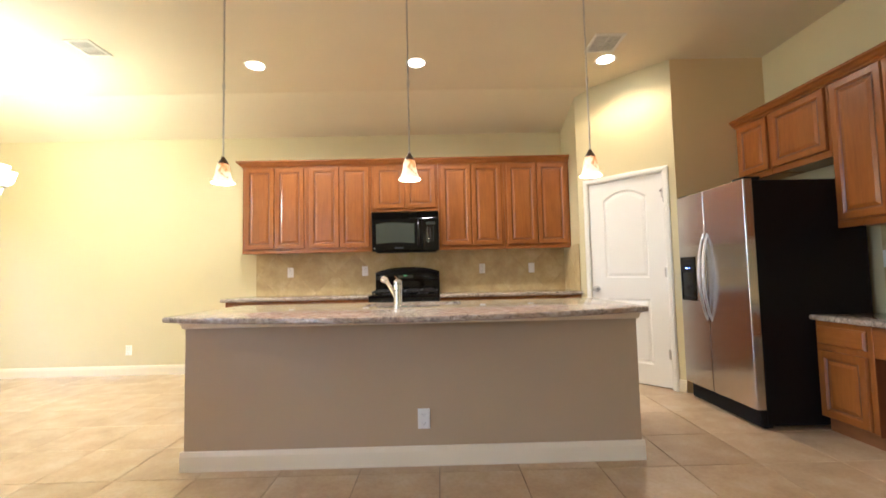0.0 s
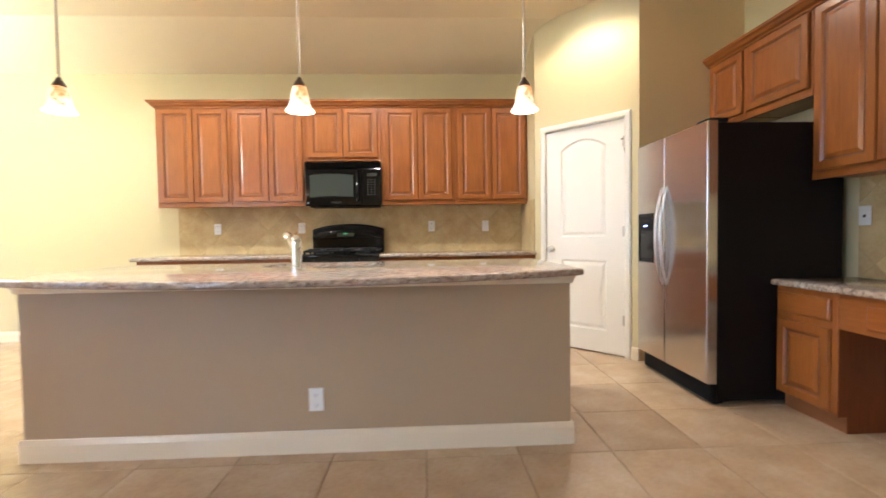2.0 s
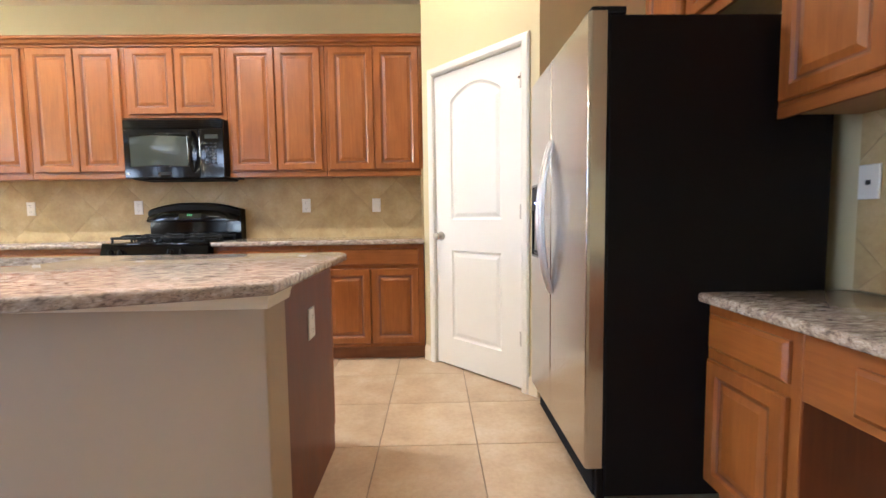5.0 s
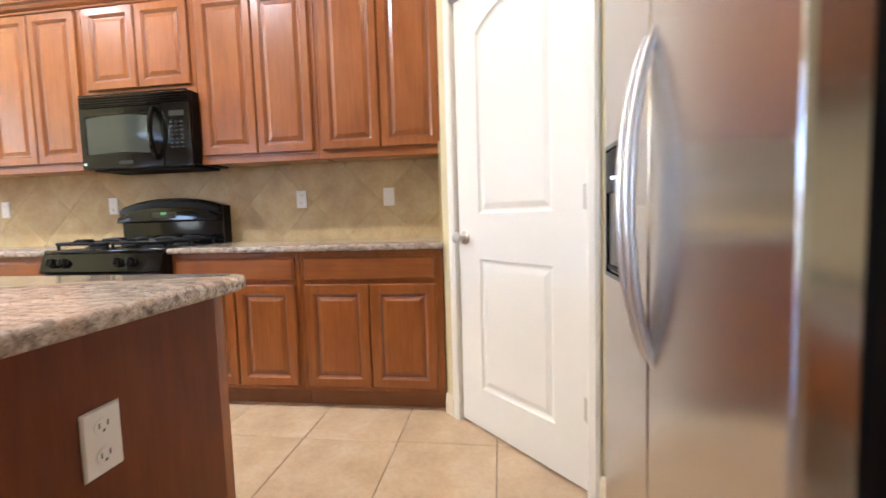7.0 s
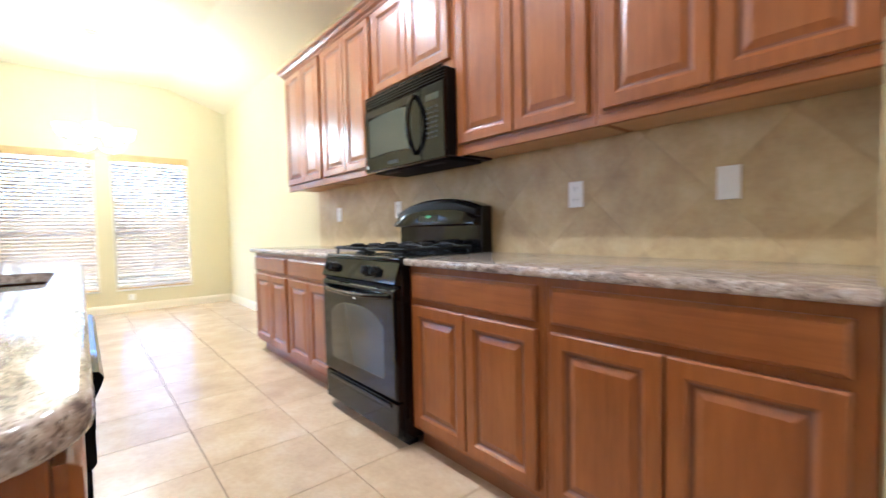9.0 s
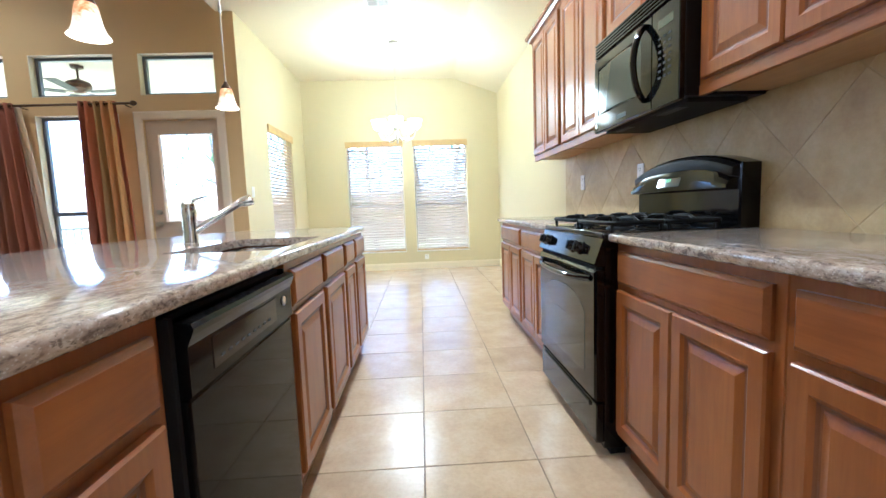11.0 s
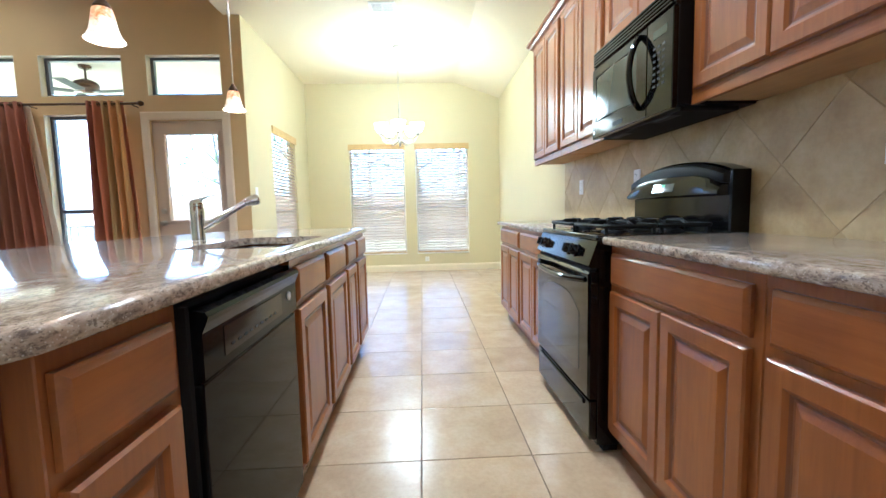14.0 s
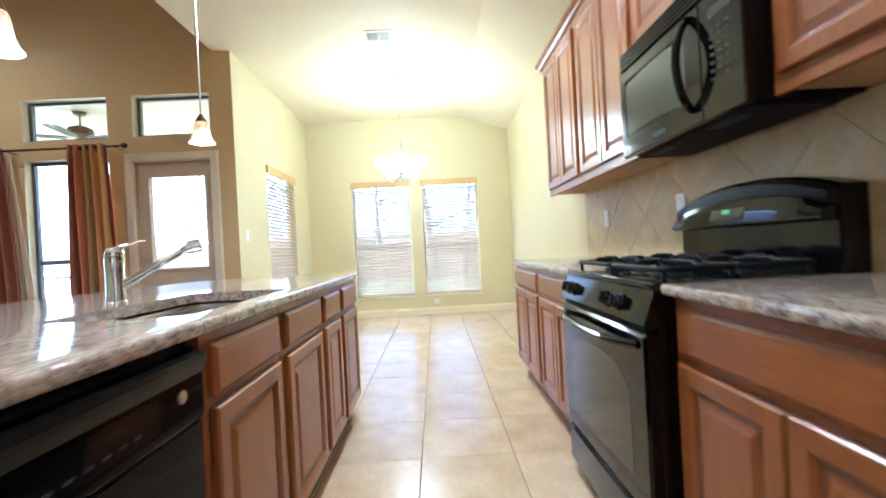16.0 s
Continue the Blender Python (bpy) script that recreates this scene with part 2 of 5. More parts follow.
def curtain_mat():
    a = Mat("striped_curtain_cloth", (0.3, 0.05, 0.03), 0.8)
    sep = a.t.nodes.new("ShaderNodeSeparateXYZ")
    a.link(a.coord.outputs["UV"], sep.inputs[0])
    r = a.t.nodes.new("ShaderNodeValToRGB")
    r.color_ramp.interpolation = "CONSTANT"
    e = r.color_ramp.elements
    bands = [(0.0, (0.17, 0.022, 0.022)), (0.14, (0.24, 0.030, 0.030)), (0.28, (0.58, 0.14, 0.07)), (0.44, (0.40, 0.29, 0.10)), (0.60, (0.60, 0.27, 0.07)), (0.74, (0.66, 0.38, 0.11)), (0.88, (0.38, 0.07, 0.035))]
    while len(e) < len(bands):
        e.new(0.5)
    for el, (pos, c) in zip(e, bands):
        el.position, el.color = pos, (*c, 1)
    a.link(sep.outputs["X"], r.inputs["Fac"])
    weave = a.noise(240, a.where((1, 1, 1)), 2)
    a.colour(a.mix(a.mix(0.3, weave, (0, 0, 0)), r.outputs["Color"], (0.5, 0.3, 0.15)))
    a.bump(weave, 0.2, 0.001)
    return a.m


CURTAIN = curtain_mat()
LINING = paint("cream_lining_cloth", (0.78, 0.70, 0.55), 0.8, 0.2)


def leaf_mat():
    a = Mat("green_leaves", (0.08, 0.13, 0.03), 0.6)
    geo = a.t.nodes.new("ShaderNodeNewGeometry")
    c = a.ramp(geo.outputs["Random Per Island"], [(0.0, (0.07, 0.10, 0.03)), (0.6, (0.12, 0.15, 0.06)), (1.0, (0.19, 0.20, 0.09))])
    a.colour(c)
    tl, mx = a.t.nodes.new("ShaderNodeBsdfTranslucent"), a.t.nodes.new("ShaderNodeMixShader")
    mx.inputs[0].default_value = 0.5
    a.link(c, tl.inputs["Color"])
    a.link(a.p.outputs[0], mx.inputs[1])
    a.link(tl.outputs[0], mx.inputs[2])
    a.link(mx.outputs[0], a.t.nodes["Material Output"].inputs["Surface"])
    return a.m


LEAF = leaf_mat()
BARK = wood("grey_bark", (0.10, 0.08, 0.06), (0.26, 0.21, 0.17), "z", 0.85, 0.0)
FENCE = wood("weathered_fence_board", (0.22, 0.14, 0.09), (0.42, 0.30, 0.20), "z", 0.8, 0.0)


def ground_mat():
    a = Mat("dry_grass", (0.2, 0.2, 0.08), 0.9)
    v = a.where()
    a.colour(a.ramp(a.noise(1.5, v, 8, 0.7), [(0.3, (0.10, 0.12, 0.04)), (0.7, (0.30, 0.26, 0.13))]))
    a.bump(a.noise(40, v, 4), 0.6, 0.03)
    return a.m


GROUND = ground_mat()
CONCRETE = paint("pale_concrete", (0.42, 0.40, 0.36), 0.85, 0.4)


# ---- building tools ----
def part(name, bm, material, parent=None, label="", smooth=False):
    """Link a bmesh as one mesh object under a thing or a part; coordinates are the parent's own."""
    me = bpy.data.meshes.new(name)
    bm.to_mesh(me)
    bm.free()
    for m in (material if isinstance(material, (list, tuple)) else (material,)):
        me.materials.append(m)
    if smooth:
        me.shade_smooth()
        me.set_sharp_from_angle(angle=radians(35))
    ob = new(name, me)
    if parent:
        ob.parent = parent
    if label:
        ob["label"] = label
    return ob


def thing(name, label, category, m, group="", kind=""):
    ob = new(name)
    ob.empty_display_size = 0.1
    ob.matrix_world = m
    return tagged(ob, label, category, group, kind)


def boxes(*dims, bevel=0.0, seg=2):
    """A bmesh of boxes, each given as x0, x1, y0, y1, z0, z1."""
    bm = bmesh.new()
    for x0, x1, y0, y1, z0, z1 in dims:
        made = bmesh.ops.create_cube(bm, size=1.0)["verts"]
        for v in made:
            v.co = Vector(((x0 + x1) / 2 + v.co.x * (x1 - x0), (y0 + y1) / 2 + v.co.y * (y1 - y0), (z0 + z1) / 2 + v.co.z * (z1 - z0)))
    if bevel:
        bmesh.ops.bevel(bm, geom=bm.edges[:], offset=bevel, segments=seg, affect="EDGES", profile=0.5)
    return bm


def rings(loops, bm=None, cap_first=True, cap_last=True, mats=None):
    """Loft equal-length closed loops of points; mats gives a material number for each band."""
    bm = bm or bmesh.new()
    vs = [[bm.verts.new(p) for p in lp] for lp in loops]
    n = len(loops[0])
    for k in range(len(vs) - 1):
        for i in range(n):
            f = bm.faces.new((vs[k][i], vs[k][(i + 1) % n], vs[k + 1][(i + 1) % n], vs[k + 1][i]))
            if mats:
                f.material_index = mats[k]
    if cap_first:
        bm.faces.new(vs[0][::-1])
    if cap_last:
        f = bm.faces.new(vs[-1])
        if mats:
            f.material_index = mats[-1]
    bmesh.ops.recalc_face_normals(bm, faces=bm.faces[:])
    return bm


def turned(profile, segments=24, bm=None, at=(0, 0, 0), axis="z"):
    """A turned body from (radius, height) pairs about an axis."""
    bm = bm or bmesh.new()
    ox, oy, oz = at
    lps = []
    for r, h in profile:
        lp = []
        for i in range(segments):
            a = 2 * math.pi * i / segments
            c, s = max(r, 1e-4) * math.cos(a), max(r, 1e-4) * math.sin(a)
            p = {"z": (c, s, h), "y": (c, h, s), "x": (h, c, s)}[axis]
            lp.append((p[0] + ox, p[1] + oy, p[2] + oz))
        lps.append(lp)
    return rings(lps, bm)


def tube(points, radius, sides=10, bm=None, closed=False, flat=1.0):
    """A round bar along a line of points."""
    bm = bm or bmesh.new()
    pts = [Vector(p) for p in points]
    lps = []
    ref = None
    n = len(pts)
    for i, p in enumerate(pts):
        if closed:
            d = (pts[(i + 1) % n] - pts[i - 1]).normalized()
        else:
            d = (pts[min(i + 1, n - 1)] - pts[max(i - 1, 0)]).normalized()
        if ref is None:
            ref = d.orthogonal().normalized()
        ref = (ref - d * ref.dot(d)).normalized()
        side = d.cross(ref)
        r = radius[i] if isinstance(radius, (list, tuple)) else radius
        lps.append([p + (ref * math.cos(2 * math.pi * k / sides) + side * flat * math.sin(2 * math.pi * k / sides)) * r for k in range(sides)])
    if closed:
        lps.append(lps[0])
        b = rings(lps, bm, False, False)
        bmesh.ops.remove_doubles(b, verts=b.verts[:], dist=1e-6)
        return b
    return rings(lps, bm)


def rect(x0, x1, z0, z1, y):
    return [(x0, y, z0), (x1, y, z0), (x1, y, z1), (x0, y, z1)]


def panel_front(w, h, frame_w=0.056):
    """A raised-panel door, front towards -y, from the origin to (w, h)."""
    prof = [(0.0, 0.0), (0.0, 0.014), (0.005, 0.020), (frame_w - 0.010, 0.020), (frame_w, 0.0125), (frame_w + 0.006, 0.0085), (frame_w + 0.012, 0.0085), (frame_w + 0.034, 0.0165), (frame_w + 0.038, 0.0165)]
    lps = [rect(i, w - i, i, h - i, -d) for i, d in prof]
    return rings(lps, mats=[0, 0, 0, 0, 1, 1, 0, 0, 0])


def slab_front(w, h):
    prof = [(0.0, 0.0), (0.0, 0.010), (0.004, 0.014), (0.012, 0.020)]
    return rings([rect(i, w - i, i, h - i, -d) for i, d in prof], mats=[0, 0, 0, 0])


def shift(bm, x=0, y=0, z=0):
    bmesh.ops.translate(bm, verts=bm.verts[:], vec=(x, y, z))
    return bm


# ---- structure ----
def setting(name, bm, material, label, category):
    return tagged(part(name, bm, material), label, category, kind="structure")


def pierced(u0, u1, v0, v1, holes, place):
    """A wall slab with openings in one mesh; place turns (along, up, 0 or 1 through) into a point."""
    us = sorted({u0, u1, *(q for h in holes for q in h[:2] if u0 < q < u1)})
    vs = sorted({v0, v1, *(q for h in holes for q in h[2:] if v0 < q < v1)})
    bm = bmesh.new()
    grid = {(i, j, k): bm.verts.new(place(u, v, k)) for i, u in enumerate(us) for j, v in enumerate(vs) for k in (0, 1)}

    def solid(i, j):
        if not (0 <= i < len(us) - 1 and 0 <= j < len(vs) - 1):
            return False
        u, v = (us[i] + us[i + 1]) / 2, (vs[j] + vs[j + 1]) / 2
        return not any(h[0] < u < h[1] and h[2] < v < h[3] for h in holes)

    for i in range(len(us) - 1):
        for j in range(len(vs) - 1):
            if not solid(i, j):
                continue
            for k in (0, 1):
                bm.faces.new([grid[p] for p in ((i, j, k), (i + 1, j, k), (i + 1, j + 1, k), (i, j + 1, k))])
            for other, a, b in (((i - 1, j), (i, j), (i, j + 1)), ((i + 1, j), (i + 1, j), (i + 1, j + 1)), ((i, j - 1), (i, j), (i + 1, j)), ((i, j + 1), (i, j + 1), (i + 1, j + 1))):
                if not solid(*other):
                    bm.faces.new([grid[(*a, 0)], grid[(*b, 0)], grid[(*b, 1)], grid[(*a, 1)]])
    loose = [v for v in bm.verts if not v.link_faces]
    bmesh.ops.delete(bm, geom=loose, context="VERTS")
    bmesh.ops.recalc_face_normals(bm, faces=bm.faces[:])
    return bm


ZC, ZT = 3.10, 3.7
XL, XR, YB = -5.0, 3.66, 5.69
XD, YN = -2.55, 2.52
Y0 = -4.0

setting("wall_north", boxes((XL - 0.12, XR + 0.12, YB, YB + 0.12, 0, 3.3)), WALL, "yellow-green painted kitchen back wall", "wall")
# nook end wall with two windows
W1, W2, WZ = (3.19, 4.105), (4.28, 5.165), (0.29, 2.115)
setting("wall_west_nook", pierced(YN - 0.12, YB, 0, 3.3, [(*W1, *WZ), (*W2, *WZ)], lambda u, v, k: (XL - 0.14 * k, u, v)), WALL, "yellow-green painted wall of the breakfast nook", "wall")
# nook side wall with one window
SX, SZ = (-4.31, -3.335), (0.29, 2.11)
setting("wall_south_nook", pierced(XL, XD - 0.004, 0, 3.3, [(*SX, *SZ)], lambda u, v, k: (u, YN - 0.12 * k, v)), WALL, "yellow-green painted side wall of the nook", "wall")
# living room wall with door, windows and transoms: openings as (y0, y1, z0, z1)
DY = (1.525, 2.27)
cols = [DY, (0.455, 1.287), (-0.60, 0.22), (-1.65, -0.83)]
TZ = (2.285, 2.70)
OPEN = [(*DY, 0.0, 2.03), (1.53, 2.293, *TZ)]
for y0, y1 in cols[1:]:
    OPEN += [(y0, y1, 0.12, 2.10), (y0, y1, *TZ)]
setting("wall_west_living", pierced(Y0, YN - 0.002, 0, ZT, OPEN, lambda u, v, k: (XD - 0.12 * k, u, v)), WALL_TAN, "tan painted living room wall", "wall")
setting("wall_east", boxes((XR, XR + 0.12, Y0, YB, 0, ZT)), WALL, "yellow-green painted kitchen side wall", "wall")
# unseen closing wall, its yellow-green chosen to tint the sheen on the cabinets
setting("wall_south", boxes((XD - 0.12, XR + 0.12, Y0 - 0.12, Y0, 0, ZT)), WALL, "unseen far living room wall, yellow-green for its reflection in the cabinets", "wall")
# pantry: return, diagonal with door opening, and the wall beside the refrigerator
PA, PB = Vector((2.105, 5.115, 0)), Vector((2.775, 4.385, 0))
setting("wall_pantry_return", boxes((2.103, 2.223, 5.116, YB, 0, 3.2)), WALL, "narrow yellow painted wall beside the pantry", "wall")
setting("wall_pantry_side", boxes((2.776, XR, 4.385, 4.505, 0, 3.2)), WALL_TAN, "tan painted wall beside the refrigerator", "wall")
pl = (PB - PA).length
pang = math.degrees(math.atan2(PB.y - PA.y, PB.x - PA.x))
PANTRY = pose(PA.x, PA.y, 0, 0, 0, pang)
D0, D1, DZ = 0.118, 0.872, 2.037
wp = setting("wall_pantry_door", pierced(0, pl, 0, 3.2, [(D0 - 0.012, D1 + 0.012, -1, DZ + 0.012)], lambda u, v, k: (u, 0.11 * k, v)), WALL, "yellow painted diagonal pantry wall", "wall")
wp.matrix_world = PANTRY
# ceilings
YS = 4.97
bm = boxes((XL - 0.1, XR + 0.1, 2.35, YS, ZC, ZC + 0.12))
rings([[(x, YS, ZC), (x, YB + 0.05, 2.835), (x, YB + 0.05, 2.98), (x, YS, ZC + 0.12)] for x in (XL - 0.1, XR + 0.1)], bm)
setting("ceiling_kitchen", bm, CEIL, "cream kitchen ceiling with a sloped edge", "ceiling")
setting("ceiling_living", boxes((XD - 0.12, XR + 0.12, Y0 - 0.1, 2.47, ZT, ZT + 0.12)), CEIL, "cream raised living room ceiling", "ceiling")
setting("wall_ceiling_step", boxes((XD - 0.1, XR + 0.1, 2.351, 2.45, ZC + 0.121, ZT + 0.05)), WALL_TAN, "tan painted step between two ceilings", "wall")
# floor slabs under the tiles and planks
setting("floor_slab", boxes((XL - 0.14, XR + 0.12, Y0 - 0.1, YB + 0.12, -0.12, -0.007)), GROUT, "brown grout bed under the tiles", "floor")

# baseboards with a rounded top edge
def board(name, x0, y0, x1, y1, h=0.11, t=0.014, m=None):
    """A moulded baseboard from one point to another; it stands to the left of that line."""
    d = Vector((x1 - x0, y1 - y0, 0))
    ln = d.length
    sec = [(0, 0), (-t, 0), (-t, h - 0.03), (-t * 0.75, h - 0.018), (-t * 0.7, h - 0.008), (-t * 0.35, h), (0, h)]
    b = rings([[(x, -s, z) for s, z in sec] for x in (0, ln)])
    ob = setting(name, b, m or CREAM, "white painted baseboard", "baseboard")
    ob.matrix_world = pose(x0, y0, 0, 0, 0, math.degrees(math.atan2(d.y, d.x)))
    return ob


board("baseboard_west", XL, YB, XL, YN)
board("baseboard_north", -1.78, YB, XL, YB)
board("baseboard_nook", XL, YN, XD, YN)
board("baseboard_pantry_left", PA.x + 0.042, PA.y - 0.0475, PA.x, PA.y)
board("baseboard_pantry_right", PB.x, PB.y, PB.x - 0.041, PB.y + 0.0463)
board("baseboard_east", XR, 3.0, XR, Y0)


# ---- cabinets ----
def base_cabinet(label, m, w, depth, top, fronts, group, toe=True, sink=False):
    """A base cabinet; fronts lists ('door' or 'drawer', x0, x1, z0, z1)."""
    c = thing("base_cabinet", label, "cabinet", m, group)
    z0 = 0.10 if toe else 0.09
    if sink:
        part("body", boxes((0, w, 0, depth, z0, 0.655), bevel=0.001, seg=1), MAPLE, c)
        part("front_rail", boxes((0, w, 0, 0.030, 0.6545, top)), MAPLE, c)
        part("back_rail", boxes((0, w, depth - 0.17, depth, 0.6545, top)), MAPLE, c)
    else:
        part("body", boxes((0, w, 0, depth, z0, top), bevel=0.002, seg=1), MAPLE, c)
    if toe:
        part("toe_kick", boxes((0.002, w - 0.002, 0.055, depth - 0.01, 0.0, z0)), KICK, c, "dark recessed toe kick")
    for kind, x0, x1, za, zb in fronts:
        if kind == "door":
            ob = part("door", panel_front(x1 - x0, zb - za), [MAPLE, GLAZE], c)
        else:
            ob = part("drawer_front", slab_front(x1 - x0, zb - za), [MAPLE_H, GLAZE], c)
        ob.location = (x0, -0.001, za)
    return c


def pair(w, top=0.862):
    g = 0.028
    mid = w / 2
    return [("drawer", g, w - g, 0.715, 0.838), ("door", g, mid - 0.004, 0.128, 0.690), ("door", mid + 0.004, w - g, 0.128, 0.690)]


YF = 5.111
LBL = "red-brown stained maple base cabinet with raised-panel doors"
for x0, w in ((0.560, 0.757), (1.319, 0.778)):
    base_cabinet(LBL, pose(x0, YF, 0), w, YB - YF - 0.004, 0.866, pair(w if w < 0.77 else 0.768), "base cabinets along the back wall")
for x0, w in ((-1.745, 0.768), (-0.975, 0.768)):
    base_cabinet(LBL, pose(x0, YF, 0), w, YB - YF - 0.004, 0.866, pair(w), "base cabinets along the back wall")


def wall_cabinet(label, m, w, depth, z0, z1, doors, group, gap=0.030):
    c = thing("wall_cabinet", label, "cabinet", m, group)
    part("body", boxes((0, w, 0, depth, z0 + 0.004, z1), bevel=0.002, seg=1), MAPLE, c)
    part("bottom_panel", boxes((0.016, w - 0.016, 0.02, depth - 0.004, z0 + 0.001, z0 + 0.0038)), MAPLE_IN, c, "pale underside panel")
    part("bottom_rail", boxes((0.0, w, -0.003, 0.018, z0 - 0.012, z0 + 0.028), bevel=0.003), MAPLE_H, c)
    dw = (w - 2 * gap - 0.008 * (doors - 1)) / doors
    for i in range(doors):
        ob = part("door", panel_front(dw, z1 - z0 - 0.075), [MAPLE, GLAZE], c)
        ob.location = (gap + i * (dw + 0.008), -0.001, z0 + 0.040)
    return c


YU = 5.413
UB = [-1.705, -0.960, -0.206, 0.566, 1.334, 2.100]
for i in range(5):
    z0 = 1.852 if i == 2 else 1.410
    wall_cabinet("short stained maple wall cabinet above the microwave" if i == 2 else "red-brown stained maple wall cabinet with two raised-panel doors",
                 pose(UB[i] + 0.001, YU, 0), UB[i + 1] - UB[i] - 0.002, YB - YU - 0.004, z0, 2.43, 2, "wall cabinets above the back counter")


def crown(name, m, length):
    """Crown moulding along the cabinet tops, front towards -y, with a return at its free end."""
    sec = [(0.0, 2.405), (-0.010, 2.405), (-0.012, 2.418), (-0.030, 2.428), (-0.040, 2.446), (-0.056, 2.456), (-0.058, 2.474), (0.0, 2.476)]
    c = thing(name, "stained maple crown moulding along the cabinet tops", "crown moulding", m)
    part("moulding", rings([[(x + (s if x == 0 else 0), s, z) for s, z in sec] for x in (0, length)]), MAPLE_H, c)
    part("end_return", rings([[(s, y, z) for s, z in sec] for y in (-0.0, 0.27)]), MAPLE_H, c)
    return c


crown("cabinet_crown", pose(UB[0], YU - 0.003, 0), UB[5] - UB[0] - 0.002)

# right wall: cabinets face -x
XU = 3.365
RU = [(4.375, 3.985, 1.90, 1), (3.982, 3.443, 1.90, 1), (3.440, 2.683, 1.388, 2), (2.680, 1.90, 1.388, 2)]
for ya, yb, z0, n in RU:
    wall_cabinet("short stained maple cabinet over the refrigerator" if n == 1 else "stained maple wall cabinet above the desk counter",
                 pose(XU, ya, 0, 0, 0, -90), ya - yb, XR - XU - 0.004, z0, 2.43, n, "wall cabinets along the side wall", 0.02)
crown("cabinet_crown", pose(XU - 0.003, 4.376, 0, 0, 0, -90), 4.376 - 1.90)

# desk: one narrow cabinet, an apron over the knee space, the wall's own end
XK = 3.145
dk0 = base_cabinet("stained maple desk cabinet with one drawer and one door", pose(XK, 3.434, 0, 0, 0, -90), 0.385, XR - XK - 0.004, 0.745,
             [("drawer", 0.02, 0.352, 0.588, 0.708), ("door", 0.02, 0.352, 0.108, 0.550)], "desk cabinets")
base_cabinet("stained maple desk cabinet with one drawer and one door", pose(XK, 2.16, 0, 0, 0, -90), 0.385, XR - XK - 0.004, 0.745,
                  [("drawer", 0.02, 0.352, 0.588, 0.708), ("door", 0.02, 0.352, 0.108, 0.550)], "desk cabinets")
kd = XR - XK - 0.006
part("side_panel", rings([[(x, y, z) for y, z in ((0.003, 0.09), (0.055, 0.09), (0.055, 0.0), (kd, 0.0), (kd, 0.60), (0.003, 0.60))] for x in (0.3855, 0.389)]), SHADED_VENEER, dk0, "wooden side panel, shade put into its dark stain")
ap = thing("desk_apron", "stained maple apron drawer over the knee space", "apron", pose(XK, 3.047, 0, 0, 0, -90))
part("rail", boxes((0, 0.885, 0, 0.02, 0.556, 0.742), bevel=0.002), MAPLE_H, ap)
d = part("drawer_front", slab_front(0.60, 0.115), [MAPLE_H, GLAZE], ap)
d.location = (0.149, -0.001, 0.585)


# ---- countertops ----
def slab(x0, x1, y0, y1, z0, z1, hole=None, round_corners=0.02, lip=0.012):
    bm = bmesh.new()
    xs, ys = [x0, x1], [y0, y1]
    if hole:
        xs, ys = [x0, hole[0], hole[1], x1], [y0, hole[2], hole[3], y1]
    V = {}
    for k, z in enumerate((z0, z1)):
        for i, x in enumerate(xs):
            for j, y in enumerate(ys):
                V[i, j, k] = bm.verts.new((x, y, z))
    nx, ny = len(xs), len(ys)
    for i in range(nx - 1):
        for j in range(ny - 1):
            if hole and i == 1 and j == 1:
                continue
            bm.faces.new((V[i, j, 1], V[i + 1, j, 1], V[i + 1, j + 1, 1], V[i, j + 1, 1]))
            bm.faces.new((V[i, j, 0], V[i, j + 1, 0], V[i + 1, j + 1, 0], V[i + 1, j, 0]))

    def side(a, b):
        bm.faces.new((V[(*a, 0)], V[(*b, 0)], V[(*b, 1)], V[(*a, 1)]))

    for i in range(nx - 1):
        side((i, 0), (i + 1, 0))
        side((i + 1, ny - 1), (i, ny - 1))
    for j in range(ny - 1):
        side((nx - 1, j), (nx - 1, j + 1))
        side((0, j + 1), (0, j))
    if hole:
        side((2, 1), (1, 1)), side((1, 2), (2, 2)), side((1, 1), (1, 2)), side((2, 2), (2, 1))
    bmesh.ops.recalc_face_normals(bm, faces=bm.faces[:])

    def outer(e):
        return all(min(abs(v.co.x - x0), abs(v.co.x - x1), abs(v.co.y - y0), abs(v.co.y - y1)) < 1e-5 for v in e.verts) and len(e.link_faces) == 2 and e.calc_face_angle() > 0.5

    up = [e for e in bm.edges if outer(e) and abs(e.verts[0].co.z - e.verts[1].co.z) > 1e-4]
    if round_corners:
        bmesh.ops.bevel(bm, geom=up, offset=round_corners, segments=4, affect="EDGES", profile=0.5)
    rim = [e for e in bm.edges if len(e.link_faces) == 2 and e.calc_face_angle() > 1.2 and abs(e.verts[0].co.z - e.verts[1].co.z) < 1e-4
           and not (hole and hole[0] - 0.01 < (e.verts[0].co.x + e.verts[1].co.x) / 2 < hole[1] + 0.01 and hole[2] - 0.01 < (e.verts[0].co.y + e.verts[1].co.y) / 2 < hole[3] + 0.01)]
    bmesh.ops.bevel(bm, geom=rim, offset=lip, segments=3, affect="EDGES", profile=0.5)
    return bm


